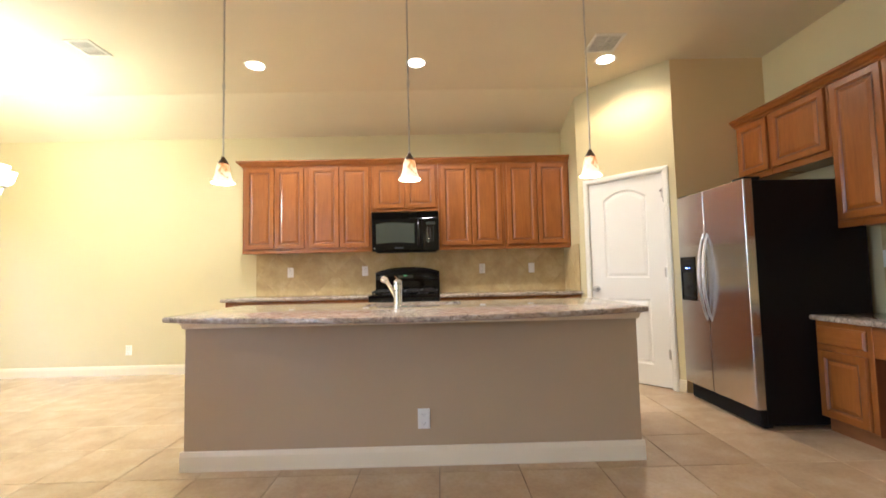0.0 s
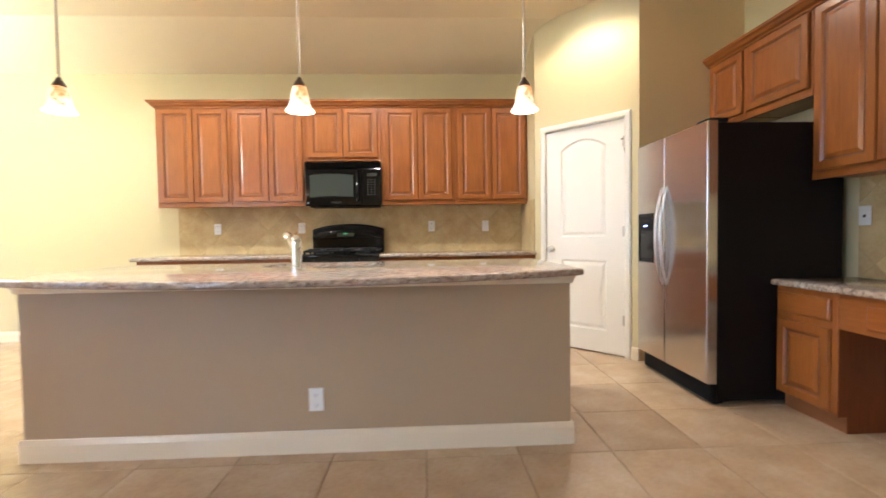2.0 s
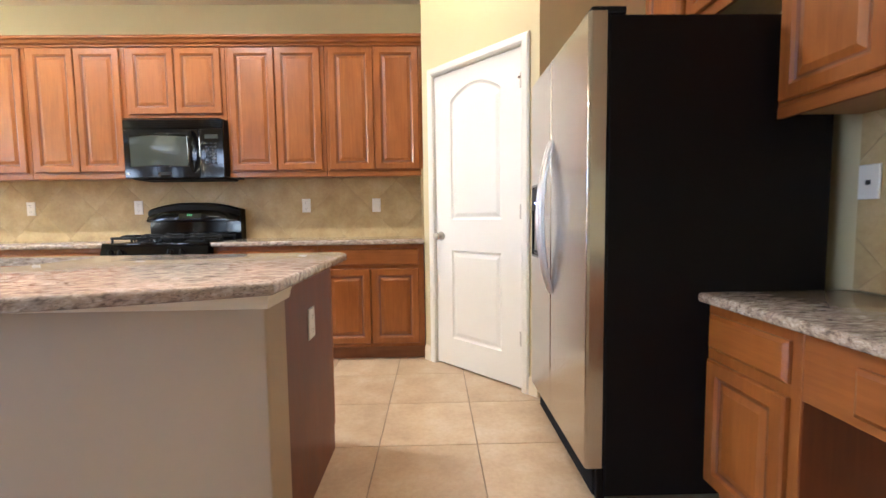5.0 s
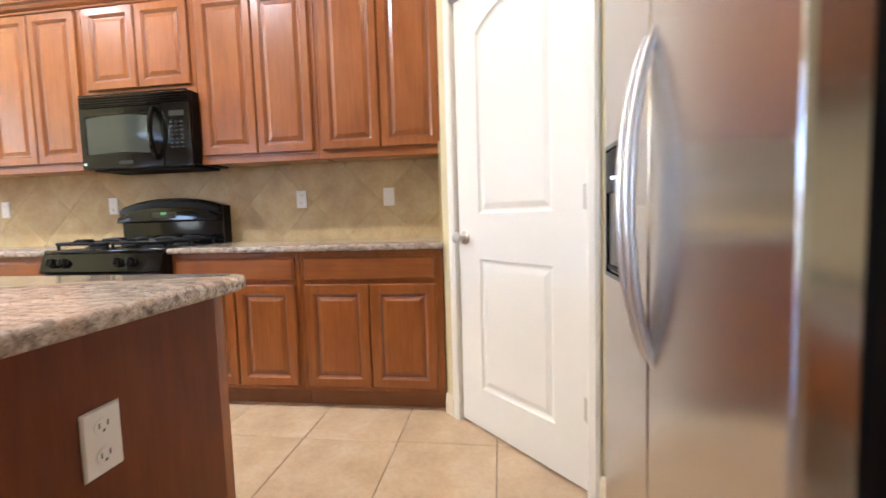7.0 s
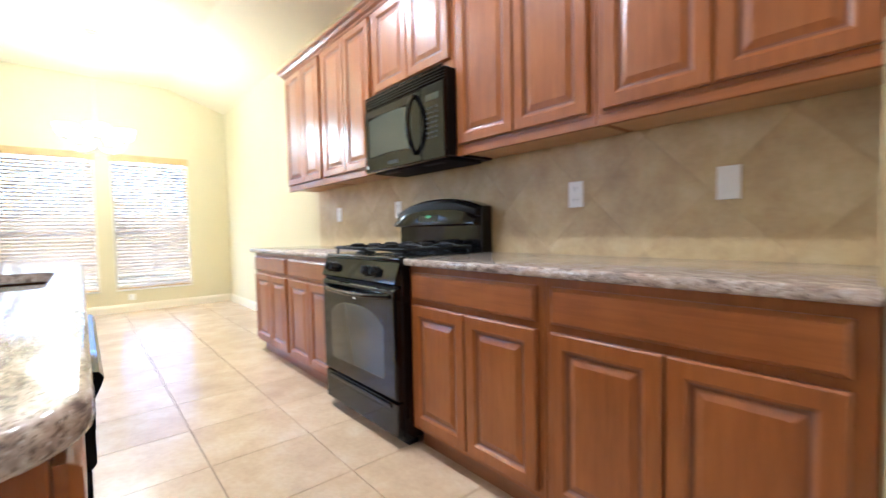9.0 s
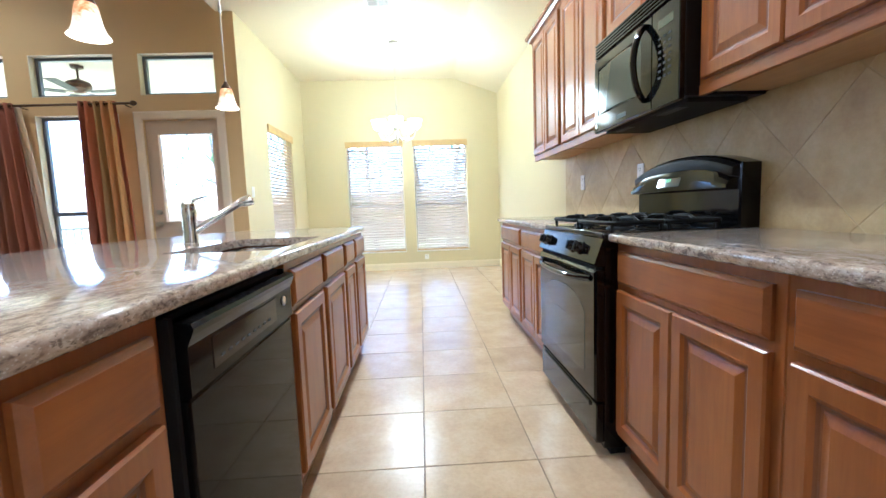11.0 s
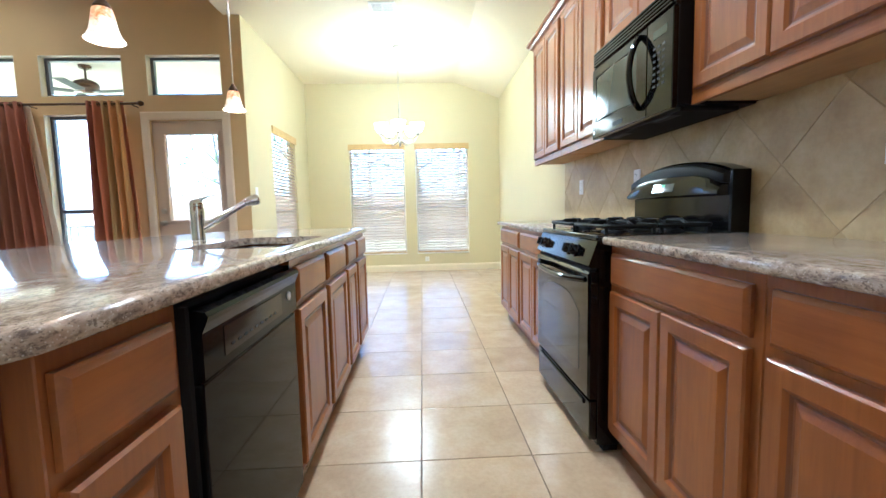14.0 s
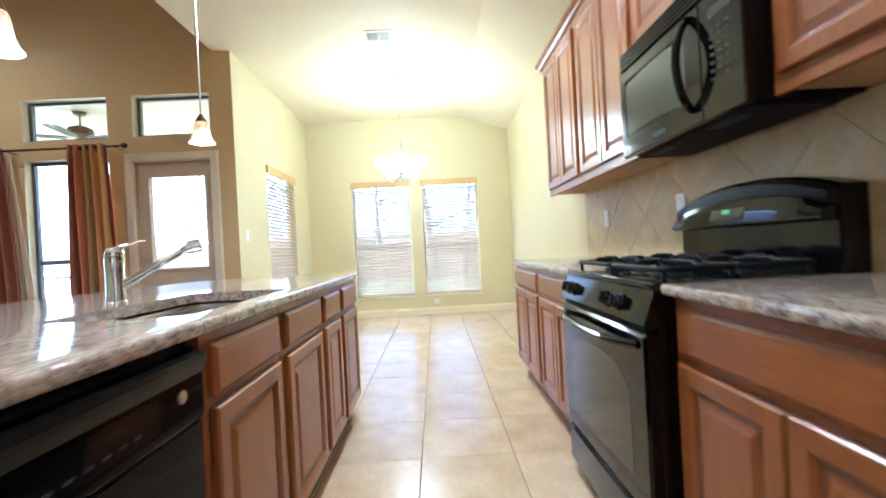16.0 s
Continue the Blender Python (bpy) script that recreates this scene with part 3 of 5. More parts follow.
ZTOP = 0.903
tagged(part("countertop", slab(0.562, 2.101, 5.072, YB - 0.012, 0.868, ZTOP, None, 0), GRANITE, smooth=True), "speckled brown and cream granite counter by the range", "countertop", "back counters")
tagged(part("countertop", slab(-1.79, -0.208, 5.072, YB - 0.012, 0.868, ZTOP, None, 0.01), GRANITE, smooth=True), "speckled brown and cream granite counter by the range", "countertop", "back counters")
tagged(part("desk_countertop", slab(3.10, XR - 0.012, 1.77, 3.437, 0.747, 0.782, None, 0.012), GRANITE, smooth=True), "speckled granite top of the built-in desk", "countertop")

# ---- island ----
IX0, IX1 = -0.975, 1.738
XE = 1.700
SINK = (0.02, 0.71, 3.49, 3.87)


def bowed_slab(x0, x1, y0, y1, bow, z0, z1, hole, lip):
    """A slab with a front edge bowed outwards and a rectangular cut-out."""
    mid, half, n = (x0 + x1) / 2, (x1 - x0) / 2, 36
    pts = [(mid + half * (2 * i / n - 1), y0 - bow * (1 - (2 * i / n - 1) ** 2)) for i in range(n + 1)]
    r = 0.085
    for cx, cy, a0 in ((x1 - r, y1 - r, 0), (x0 + r, y1 - r, 90)):
        pts += [(cx + r * math.cos(radians(a0 + 11.25 * k)), cy + r * math.sin(radians(a0 + 11.25 * k))) for k in range(9)]
    bm = bmesh.new()
    hx0, hx1, hy0, hy1 = hole
    rr = 0.05
    hp_ = []
    for cx, cy, a0 in ((hx1 - rr, hy1 - rr, 0), (hx0 + rr, hy1 - rr, 90), (hx0 + rr, hy0 + rr, 180), (hx1 - rr, hy0 + rr, 270)):
        hp_ += [(cx + rr * math.cos(radians(a0 + 22.5 * k)), cy + rr * math.sin(radians(a0 + 22.5 * k))) for k in range(5)]
    for loop in (pts, hp_):
        vs = [bm.verts.new((x, y, z1)) for x, y in loop]
        for i in range(len(vs)):
            bm.edges.new((vs[i], vs[(i + 1) % len(vs)]))
    bmesh.ops.triangle_fill(bm, use_beauty=True, use_dissolve=False, edges=bm.edges[:], normal=(0, 0, 1))
    made = bmesh.ops.extrude_face_region(bm, geom=bm.faces[:])["geom"]
    bmesh.ops.translate(bm, verts=[v for v in made if isinstance(v, bmesh.types.BMVert)], vec=(0, 0, z0 - z1))
    bmesh.ops.recalc_face_normals(bm, faces=bm.faces[:])
    rim = [e for e in bm.edges if len(e.link_faces) == 2 and e.calc_face_angle() > 1.2 and abs(e.verts[0].co.z - e.verts[1].co.z) < 1e-4
           and not all(hx0 - 0.01 < v.co.x < hx1 + 0.01 and hy0 - 0.01 < v.co.y < hy1 + 0.01 for v in e.verts)]
    bmesh.ops.bevel(bm, geom=rim, offset=lip, segments=3, affect="EDGES", profile=0.5)
    return bm


tagged(part("island_countertop", bowed_slab(-1.06, 1.785, 3.005, 3.950, 0.29, 0.869, ZTOP, SINK, 0.011), GRANITE, smooth=True), "polished speckled granite island top with a sink cut-out", "countertop")
isl = thing("kitchen_island_wall", "taupe painted drywall front of the kitchen island", "island", pose(0, 0, 0))
part("half_wall", boxes((IX0 + 0.012, IX1 - 0.002, 3.066, 3.215, 0, 0.864), bevel=0.004), ISLAND_PAINT, isl)
part("cap_trim", rings([[(x0, y0, z), (x1, y0, z), (x1, 3.222, z), (x0, 3.222, z)] for x0, x1, y0, z in
                        ((IX0 - 0.0, IX1 + 0.008, 3.058, 0.826), (IX0 - 0.004, IX1 + 0.012, 3.052, 0.838), (IX0 - 0.006, IX1 + 0.014, 3.050, 0.850), (IX0 - 0.018, IX1 + 0.024, 3.034, 0.867))]), CREAM, isl, "pale painted trim under the counter")
part("front_baseboard", rings([[(x, 3.066 - s, z) for s, z in ((0, 0), (0.014, 0), (0.014, 0.085), (0.010, 0.098), (0.006, 0.11), (0, 0.113))] for x in (IX0 - 0.004, IX1 + 0.012)]), CREAM, isl, "pale painted baseboard")
part("end_baseboard", boxes((IX1 - 0.001, IX1 + 0.012, 3.066, 3.215, 0, 0.11), bevel=0.003), CREAM, isl)
part("end_baseboard", boxes((IX0, IX0 + 0.0115, 3.066, 3.215, 0, 0.11), bevel=0.003), CREAM, isl)
YI = 3.919
IC = [(XE, 1.422), (0.760, 0.286), (0.284, -0.216), (-0.218, -0.590), (-0.592, -1.044)]
for xa, xb in IC:
    w = xa - xb
    gap = 0.012 if xa == XE else 0.032
    base_cabinet("stained maple island cabinet with one drawer and one door", pose(xa, YI, 0, 0, 0, 180), w, YI - 3.223, 0.867,
                 [("drawer", gap, w - 0.032, 0.715, 0.838), ("door", gap, w - 0.032, 0.128, 0.690)], "island cabinets", sink=xb < SINK[1] and xa > SINK[0])
tagged(part("island_end_panel", boxes((XE + 0.0005, XE + 0.0045, 3.223, YI - 0.040, 0.0, 0.867)), SHADED_VENEER), "plain wooden end panel of the island, shade put into its dark stain", "end panel")


# ---- pantry door ----
def door_panel(bm, x0, x1, z0, z1, fx0, fx1, fz0, fz1, arch):
    """One moulded panel: the flat field x0..x1, z0..z1 of the leaf round a panel fx0..fx1, fz0..fz1 with an arched top."""
    n = 12

    def outline(a, b, c, d, rise, y):
        pts = [(a, y, c), (b, y, c)]
        for i in range(n + 1):
            s = i / n
            pts.append((b + (a - b) * s, y, d + rise * (1 - (2 * s - 1) ** 2)))
        return pts

    lps = [outline(x0, x1, z0, z1, 0.0, 0.0)]
    for ins, y in ((0.0, 0.0), (0.006, 0.007), (0.014, 0.010), (0.020, 0.010), (0.040, 0.004), (0.046, 0.003)):
        lps.append(outline(fx0 + ins, fx1 - ins, fz0 + ins, fz1 - ins, arch * (1 - ins * 2), y))
    rings(lps, bm, cap_first=False)


pd = thing("pantry_door", "closed white two-panel pantry door with an arched top panel", "door", PANTRY @ pose(D0, 0.012, 0))
DW, DH = D1 - D0, DZ
bm = bmesh.new()
door_panel(bm, 0, DW, 0.012, 0.94, 0.155, DW - 0.165, 0.208, 0.83, 0.0)
door_panel(bm, 0, DW, 0.94, DH, 0.155, DW - 0.165, 1.042, 1.845, 0.085)
for q in (((0, 0, 0.012), (0, 0, 0.94), (0, 0.035, 0.94), (0, 0.035, 0.012)), ((0, 0, 0.94), (0, 0, DH), (0, 0.035, DH), (0, 0.035, 0.94)),
          ((DW, 0, 0.012), (DW, 0.035, 0.012), (DW, 0.035, 0.94), (DW, 0, 0.94)), ((DW, 0, 0.94), (DW, 0.035, 0.94), (DW, 0.035, DH), (DW, 0, DH)),
          ((0, 0.035, 0.012), (0, 0.035, DH), (DW, 0.035, DH), (DW, 0.035, 0.012)), ((0, 0, 0.012), (0, 0.035, 0.012), (DW, 0.035, 0.012), (DW, 0, 0.012))):
    bm.faces.new([bm.verts.new(p) for p in q])
part("leaf", bm, DOOR_W, pd)
kb = part("knob", turned([(0.0, 0.0), (0.032, 0.0), (0.033, -0.006), (0.013, -0.010), (0.012, -0.030), (0.022, -0.038), (0.028, -0.050), (0.024, -0.062), (0.0, -0.066)], 20, axis="y"), NICKEL, pd, "brushed nickel knob", smooth=True)
kb.location = (0.052, 0, 0.928)
for z in (0.275, 1.042, 1.800):
    hg = part("hinge", tube([(DW - 0.004, -0.007, z), (DW - 0.004, -0.007, z + 0.09)], 0.0075, 10), NICKEL, pd, "brushed nickel hinge")
    part("hinge_leaf", boxes((DW - 0.024, DW - 0.004, -0.0022, -0.0004, z + 0.002, z + 0.088)), NICKEL, hg)
part("flip_latch", boxes((DW - 0.035, DW + 0.014, -0.004, -0.001, 1.86, 1.872), (DW - 0.006, DW + 0.002, -0.006, -0.001, 1.75, 1.862)), BRONZE, pd, "small dark metal flip latch near the top")


def casing(name, m, w, h, cw=0.052, t=0.016, mat=None):
    """Door casing in three mitred lengths round an opening w wide and h high; front towards -y."""
    mat = mat or TRIM
    c = thing(name, "painted moulded door casing", "door casing", m, kind="structure")

    def sec(o, z):
        return [(-o, 0.0, z), (-o, -t * 0.6, z), (-o - 0.012, -t, z), (-o - cw + 0.014, -t, z), (-o - cw, -t * 0.5, z), (-o - cw, 0.0, z)]

    left = [sec(0.004, 0.0), [(p[0], p[1], h + 0.004 + (-p[0] - 0.004)) for p in sec(0.004, 0)]]
    part("jamb_casing", rings(left), mat, c)
    right = [[(w - p[0], p[1], p[2]) for p in lp] for lp in left]
    part("jamb_casing", rings(right), mat, c)
    head = [left[1], [(w - p[0], p[1], p[2]) for p in left[1]]]
    part("head_casing", rings(head), mat, c)
    return c


casing("trim_pantry_door", PANTRY @ pose(D0, -0.001, 0), DW, DZ + 0.004)
setting("pantry_door_jamb", boxes((D0 - 0.011, D0 - 0.003, 0.001, 0.10, 0, DZ + 0.003), (D1 + 0.006, D1 + 0.011, 0.001, 0.10, 0, DZ + 0.003), (D0 - 0.011, D1 + 0.011, 0.001, 0.10, DZ + 0.004, DZ + 0.011)), TRIM, "white door jamb", "door jamb").matrix_world = PANTRY

# ---- refrigerator: front towards -x ----
FX = 2.707
fr = thing("refrigerator", "stainless side-by-side refrigerator with black sides", "refrigerator", pose(FX, 4.276, 0, 0, 0, -90))
FW, FHT = 0.836, 1.742
part("body", boxes((0.004, FW - 0.002, 0.074, 0.86, 0.03, FHT - 0.012), bevel=0.004), BLACK, fr, "black textured cabinet")
part("base_grille", boxes((0.01, FW - 0.01, 0.050, 0.08, 0.012, 0.135), bevel=0.003), BLACK, fr)
for i in range(7):
    part("grille_slat", boxes((0.03, FW - 0.03, 0.041, 0.051, 0.022 + i * 0.015, 0.030 + i * 0.015)), RUBBER, fr)
SPLIT = 0.378


def fridge_door(x0, x1, hole=None):
    """A door with a softly rounded front; a hole leaves room for the dispenser."""
    def lp(i, y):
        return rect(x0 + i, x1 - i, 0.140 + i, FHT - i, y)
    loops = [lp(0, 0.064), lp(0, 0.012), lp(0.0015, 0.003), lp(0.005, 0.0)]
    if not hole:
        return rings(loops)
    hx0, hx1, hz0, hz1 = hole
    loops += [rect(hx0, hx1, hz0, hz1, 0.0), rect(hx0 + 0.004, hx1 - 0.004, hz0 + 0.004, hz1 - 0.004, 0.045)]
    return rings(loops)


hole = (0.022, 0.225, 0.850, 1.213)
fd1 = part("freezer_door", fridge_door(0.0, SPLIT - 0.003, hole), STEEL, fr, "narrow stainless freezer door with a dispenser")
fd2 = part("refrigerator_door", fridge_door(SPLIT + 0.003, FW), STEEL, fr, "wide stainless door")
part("door_gasket", boxes((0.008, FW - 0.006, 0.064, 0.075, 0.145, FHT - 0.006)), RUBBER, fr)
part("dispenser_frame", rings([rect(0.017, 0.230, 0.845, 1.218, 0.002), rect(0.017, 0.230, 0.845, 1.218, -0.004), rect(0.029, 0.218, 0.857, 1.206, -0.004), rect(0.035, 0.212, 0.875, 1.192, 0.030)]), ENAMEL, fd1, "glossy black dispenser recess")
part("dispenser_panel", boxes((0.030, 0.217, -0.006, 0.004, 1.085, 1.198), bevel=0.002), BLACK, fd1, "black control strip with blue lights")
part("indicator", boxes((0.105, 0.115, -0.0075, -0.0062, 1.120, 1.126), (0.125, 0.133, -0.0075, -0.0062, 1.120, 1.126), (0.145, 0.153, -0.0075, -0.0062, 1.120, 1.126)), BLUELED, fd1)
part("indicator_bars", boxes((0.09, 0.19, -0.0075, -0.0062, 1.16, 1.166)), GREYMARK, fd1)
part("paddle", boxes((0.10, 0.16, 0.012, 0.022, 0.95, 1.04), bevel=0.004), ENAMEL, fd1)
part("drip_tray", boxes((0.04, 0.21, -0.002, 0.03, 0.866, 0.879), bevel=0.002), RUBBER, fd1)


def fridge_handle(x):
    pts = []
    for i in range(17):
        s = i / 16
        z = 0.700 + s * 0.695
        pts.append((x, 0.004 - 0.054 * math.sin(math.pi * s) ** 0.75, z))
    return tube(pts, [0.008 + 0.005 * math.sin(math.pi * i / 16) for i in range(17)], 12, flat=1.15)


part("handle", fridge_handle(SPLIT - 0.026), SATIN, fd1, "long bowed satin steel handle", smooth=True)
part("handle", fridge_handle(SPLIT + 0.028), SATIN, fd2, "long bowed satin steel handle", smooth=True)
part("hinge_cap", boxes((0.0, 0.11, 0.012, 0.13, FHT - 0.010, FHT + 0.012), bevel=0.005), RUBBER, fr)
part("hinge_cap", boxes((FW - 0.13, FW - 0.002, 0.012, 0.13, FHT - 0.010, FHT + 0.016), bevel=0.005), RUBBER, fr)
for x in (0.06, FW - 0.09):
    for y in (0.10, 0.70):
        part("foot", boxes((x, x + 0.04, y, y + 0.04, 0.0, 0.031)), RUBBER, fr)

# ---- gas range ----
RX0, RW = -0.203, 0.762
RY = 5.040
rg = thing("gas_range", "black freestanding gas range with cast-iron grates", "range", pose(RX0, RY, 0))
RD = YB - RY - 0.02
part("body", boxes((0.002, RW - 0.002, 0.02, RD, 0.04, 0.885), bevel=0.003), ENAMEL, rg)
for x in (0.03, RW - 0.07):
    for y in (0.08, RD - 0.10):
        part("foot", boxes((x, x + 0.04, y, y + 0.04, 0.0, 0.042)), RUBBER, rg)
part("kick_plate", boxes((0.012, RW - 0.012, 0.05, 0.07, 0.01, 0.06)), RUBBER, rg)
dr = part("storage_drawer", boxes((0.004, RW - 0.004, -0.012, 0.02, 0.062, 0.225), bevel=0.006), ENAMEL, rg)
part("drawer_grip", boxes((0.06, RW - 0.06, -0.020, -0.011, 0.195, 0.214), bevel=0.004), ENAMEL, dr)
od = part("oven_door", rings([rect(0.004, RW - 0.004, 0.236, 0.760, 0.02), rect(0.004, RW - 0.004, 0.236, 0.760, -0.010), rect(0.012, RW - 0.012, 0.244, 0.752, -0.018), rect(0.014, RW - 0.014, 0.246, 0.750, -0.0185)]), ENAMEL, rg)


def oven_pane(i, y):
    """Outline of the oven window with an arched top, drawn in by i."""
    x0, x1, z0, z1 = 0.105 + i, RW - 0.105 - i, 0.320 + i, 0.650 - i
    top = [(x1 - (x1 - x0) * k / 10, y, z1 - 0.075 * abs(k / 5 - 1) ** 3.2) for k in range(11)]
    return [(x0 + 0.012, y, z0), (x1 - 0.012, y, z0), (x1, y, z0 + 0.012)] + top + [(x0, y, z0 + 0.012)]


part("oven_window", rings([oven_pane(0, -0.0182), oven_pane(0, -0.0192), oven_pane(0.002, -0.0196)]), DARKGLASS, od, "smoked glass oven window")


def bow(x0, x1, z, out, r, drop=0.0):
    pts = [(x0, -0.016, z)]
    for i in range(1, 18):
        s = i / 18
        pts.append((x0 + (x1 - x0) * s, -0.016 - out * min(1, math.sin(math.pi * s) * 1.7) - 0.012 * math.sin(math.pi * s), z - drop * math.sin(math.pi * s)))
    pts.append((x1, -0.016, z))
    return tube(pts, r, 10)


part("oven_handle", bow(0.045, RW - 0.045, 0.725, 0.036, 0.013, 0.012), ENAMEL, od, "bowed black handle", smooth=True)
part("vent_gap", boxes((0.02, RW - 0.02, -0.008, 0.022, 0.762, 0.772)), RUBBER, rg)
cp = part("control_panel", rings([[(x, -0.008, 0.775), (x, -0.020, 0.785), (x, 0.014, 0.882), (x, 0.06, 0.897), (x, 0.06, 0.775)] for x in (0.003, RW - 0.003)]), ENAMEL, rg, "slanted glossy black control panel")
PT = pose(0, -0.004, 0.832, -19, 0, 0)
for x in (0.083, 0.154, 0.497, 0.582):
    k = part("knob", turned([(0.0, 0.008), (0.029, 0.008), (0.029, -0.004), (0.024, -0.008), (0.021, -0.026), (0.018, -0.030), (0.0, -0.031)], 20, axis="y"), ENAMEL, cp, "round black knob", smooth=True)
    k.matrix_local = PT @ pose(x, 0, 0, 0, 25, 0)
    g = part("knob_grip", boxes((x - 0.005, x + 0.005, -0.036, -0.024, -0.019, 0.019), bevel=0.002), RUBBER, cp)
    g.matrix_local = PT
ct = part("cooktop", slab(0.0, RW, 0.012, RD - 0.09, 0.882, 0.906, None, 0.012, 0.006), ENAMEL, rg, "black enamel cooktop", smooth=True)
for bx_, by_ in ((0.19, 0.17), (0.19, 0.41), (RW - 0.19, 0.17), (RW - 0.19, 0.41)):
    b = part("burner", turned([(0.0, 0.905), (0.060, 0.905), (0.055, 0.914), (0.040, 0.918), (0.040, 0.925), (0.036, 0.930), (0.0, 0.931)], 20), IRON, ct, "cast-iron burner cap", smooth=True)
    b.location = (bx_, by_, 0)


def grate(x0, x1):
    """One cast grate with rounded frame, feet and fingers towards the burners."""
    bm = bmesh.new()
    y0, y1, z = 0.055, RD - 0.125, 0.938
    c = 0.03
    for ya, yb in ((y0, (y0 + y1) / 2 - 0.004), ((y0 + y1) / 2 + 0.004, y1)):
        fr_pts = []
        for cx, cy, a0 in ((x1 - c, yb - c, 0), (x0 + c, yb - c, 90), (x0 + c, ya + c, 180), (x1 - c, ya + c, 270)):
            for k in range(4):
                a = radians(a0 + 30 * k)
                fr_pts.append((cx + c * math.cos(a), cy + c * math.sin(a), z))
        tube(fr_pts, 0.0095, 6, bm, closed=True)
        mx, my = (x0 + x1) / 2, (ya + yb) / 2
        for dx, dy in ((1, 0), (-1, 0), (0, 1), (0, -1)):
            ex = x1 if dx > 0 else x0 if dx < 0 else mx
            ey = yb if dy > 0 else ya if dy < 0 else my
            tube([(ex, ey, z), (ex * 0.8 + mx * 0.2, ey * 0.8 + my * 0.2, z + 0.015), (mx + dx * 0.035, my + dy * 0.035, z + 0.015), (mx + dx * 0.03, my + dy * 0.03, z - 0.002)], 0.009, 6, bm)
        for fx in (x0 + 0.012, x1 - 0.012):
            for fy in (ya + 0.012, yb - 0.012):
                tube([(fx, fy, z), (fx, fy, 0.906)], 0.008, 6, bm)
    return bm


part("grate", grate(0.03, RW / 2 - 0.006), IRON, ct, "matte cast-iron grate", smooth=True)
part("grate", grate(RW / 2 + 0.006, RW - 0.03), IRON, ct, "matte cast-iron grate", smooth=True)


def arch_loop(y, lo, hi, rise, ins=0.0):
    n = 14
    pts = [(ins, y, lo), (RW - ins, y, lo)]
    for i in range(n + 1):
        s = i / n
        pts.append((RW - ins + (2 * ins - RW) * s, y, hi - ins * 0.5 + rise * (1 - abs(2 * s - 1) ** 2.4)))
    return pts


bg = part("backguard", rings([arch_loop(RD, 0.885, 1.155, 0.058), arch_loop(RD - 0.075, 0.885, 1.155, 0.058), arch_loop(RD - 0.083, 0.892, 1.151, 0.058, 0.006)]), ENAMEL, rg, "black backguard with an arched top", smooth=True)
part("backguard_cap", rings([arch_loop(RD - 0.082, 1.10, 1.150, 0.058, 0.004), arch_loop(RD - 0.108, 1.105, 1.142, 0.058, 0.010), arch_loop(RD - 0.112, 1.112, 1.134, 0.056, 0.016)]), BLACK, bg, "arched matte black cap", smooth=True)
hood_x = [0.010 + (RW - 0.020) * i / 16 for i in range(17)]
part("backguard_hood", rings([[(x, *p) for p in ((RD - 0.080, 1.052), (RD - 0.124, 1.054), (RD - 0.132, 1.060), (RD - 0.133, 1.068), (RD - 0.116, 1.122 + lift), (RD - 0.110, 1.126 + lift), (RD - 0.082, 1.126 + lift))] for x, lift in zip(hood_x, [0.026 * (1 - abs(i / 8 - 1) ** 2.2) - 0.03 * abs(i / 8 - 1) ** 6 for i in range(17)])]), ENAMEL, bg, "glossy black control face with a curved top", smooth=True)
clk = part("clock_display", boxes((-0.09, 0.09, -0.004, 0.0, 0.0, 0.050), bevel=0.0015), DARKGLASS, bg, "dark clock display with green digits")
clk.matrix_local = pose(RW / 2 - 0.02, RD - 0.1305, 1.078, -17, 0, 0)
seg = Mat("green_digit", (0.1, 0.4, 0.15), 0.4).glow((0.3, 1.0, 0.4), 0.02).m
sg = part("clock_digits", boxes((-0.022, -0.012, -0.0045, -0.0041, 0.024, 0.040), (-0.008, 0.002, -0.0045, -0.0041, 0.024, 0.040), (0.006, 0.016, -0.0045, -0.0041, 0.024, 0.040)), seg, bg)
sg.matrix_local = pose(RW / 2 - 0.02, RD - 0.1305, 1.078, -17, 0, 0)
part("logo_plate", turned([(0.0, 0.0), (0.011, 0.0), (0.011, -0.002), (0.0, -0.002)], 16, axis="y", at=(RW / 2, -0.018, 0.69)), NICKEL, od)

# ---- microwave ----
MX0, MW, MY, MZ0, MZ1 = -0.203, 0.766, 5.338, 1.392, 1.840
mw = thing("microwave", "black over-the-range microwave with a grey window", "microwave", pose(MX0, MY, 0))
part("body", boxes((0.0, MW, 0.022, YB - MY - 0.004, MZ0 + 0.012, MZ1), bevel=0.003), BLACK, mw)
part("underside", boxes((0.03, MW - 0.03, 0.05, 0.29, MZ0 - 0.006, MZ0 + 0.0125), bevel=0.003), RUBBER, mw, "black underside with filters")
for x in (0.10, MW - 0.26):
    part("work_light", boxes((x, x + 0.16, 0.06, 0.10, MZ0 - 0.009, MZ0 - 0.0055)), GREYMARK, mw)
vg = part("vent_grille", boxes((0.0, MW, 0.006, 0.024, 1.772, MZ1 - 0.001), bevel=0.002), ENAMEL, mw)
for i in range(5):
    part("vent_slat", boxes((0.012, MW - 0.012, -0.004, 0.008, 1.780 + i * 0.015, 1.789 + i * 0.015), bevel=0.002, seg=1), ENAMEL, vg)
SP = 0.575
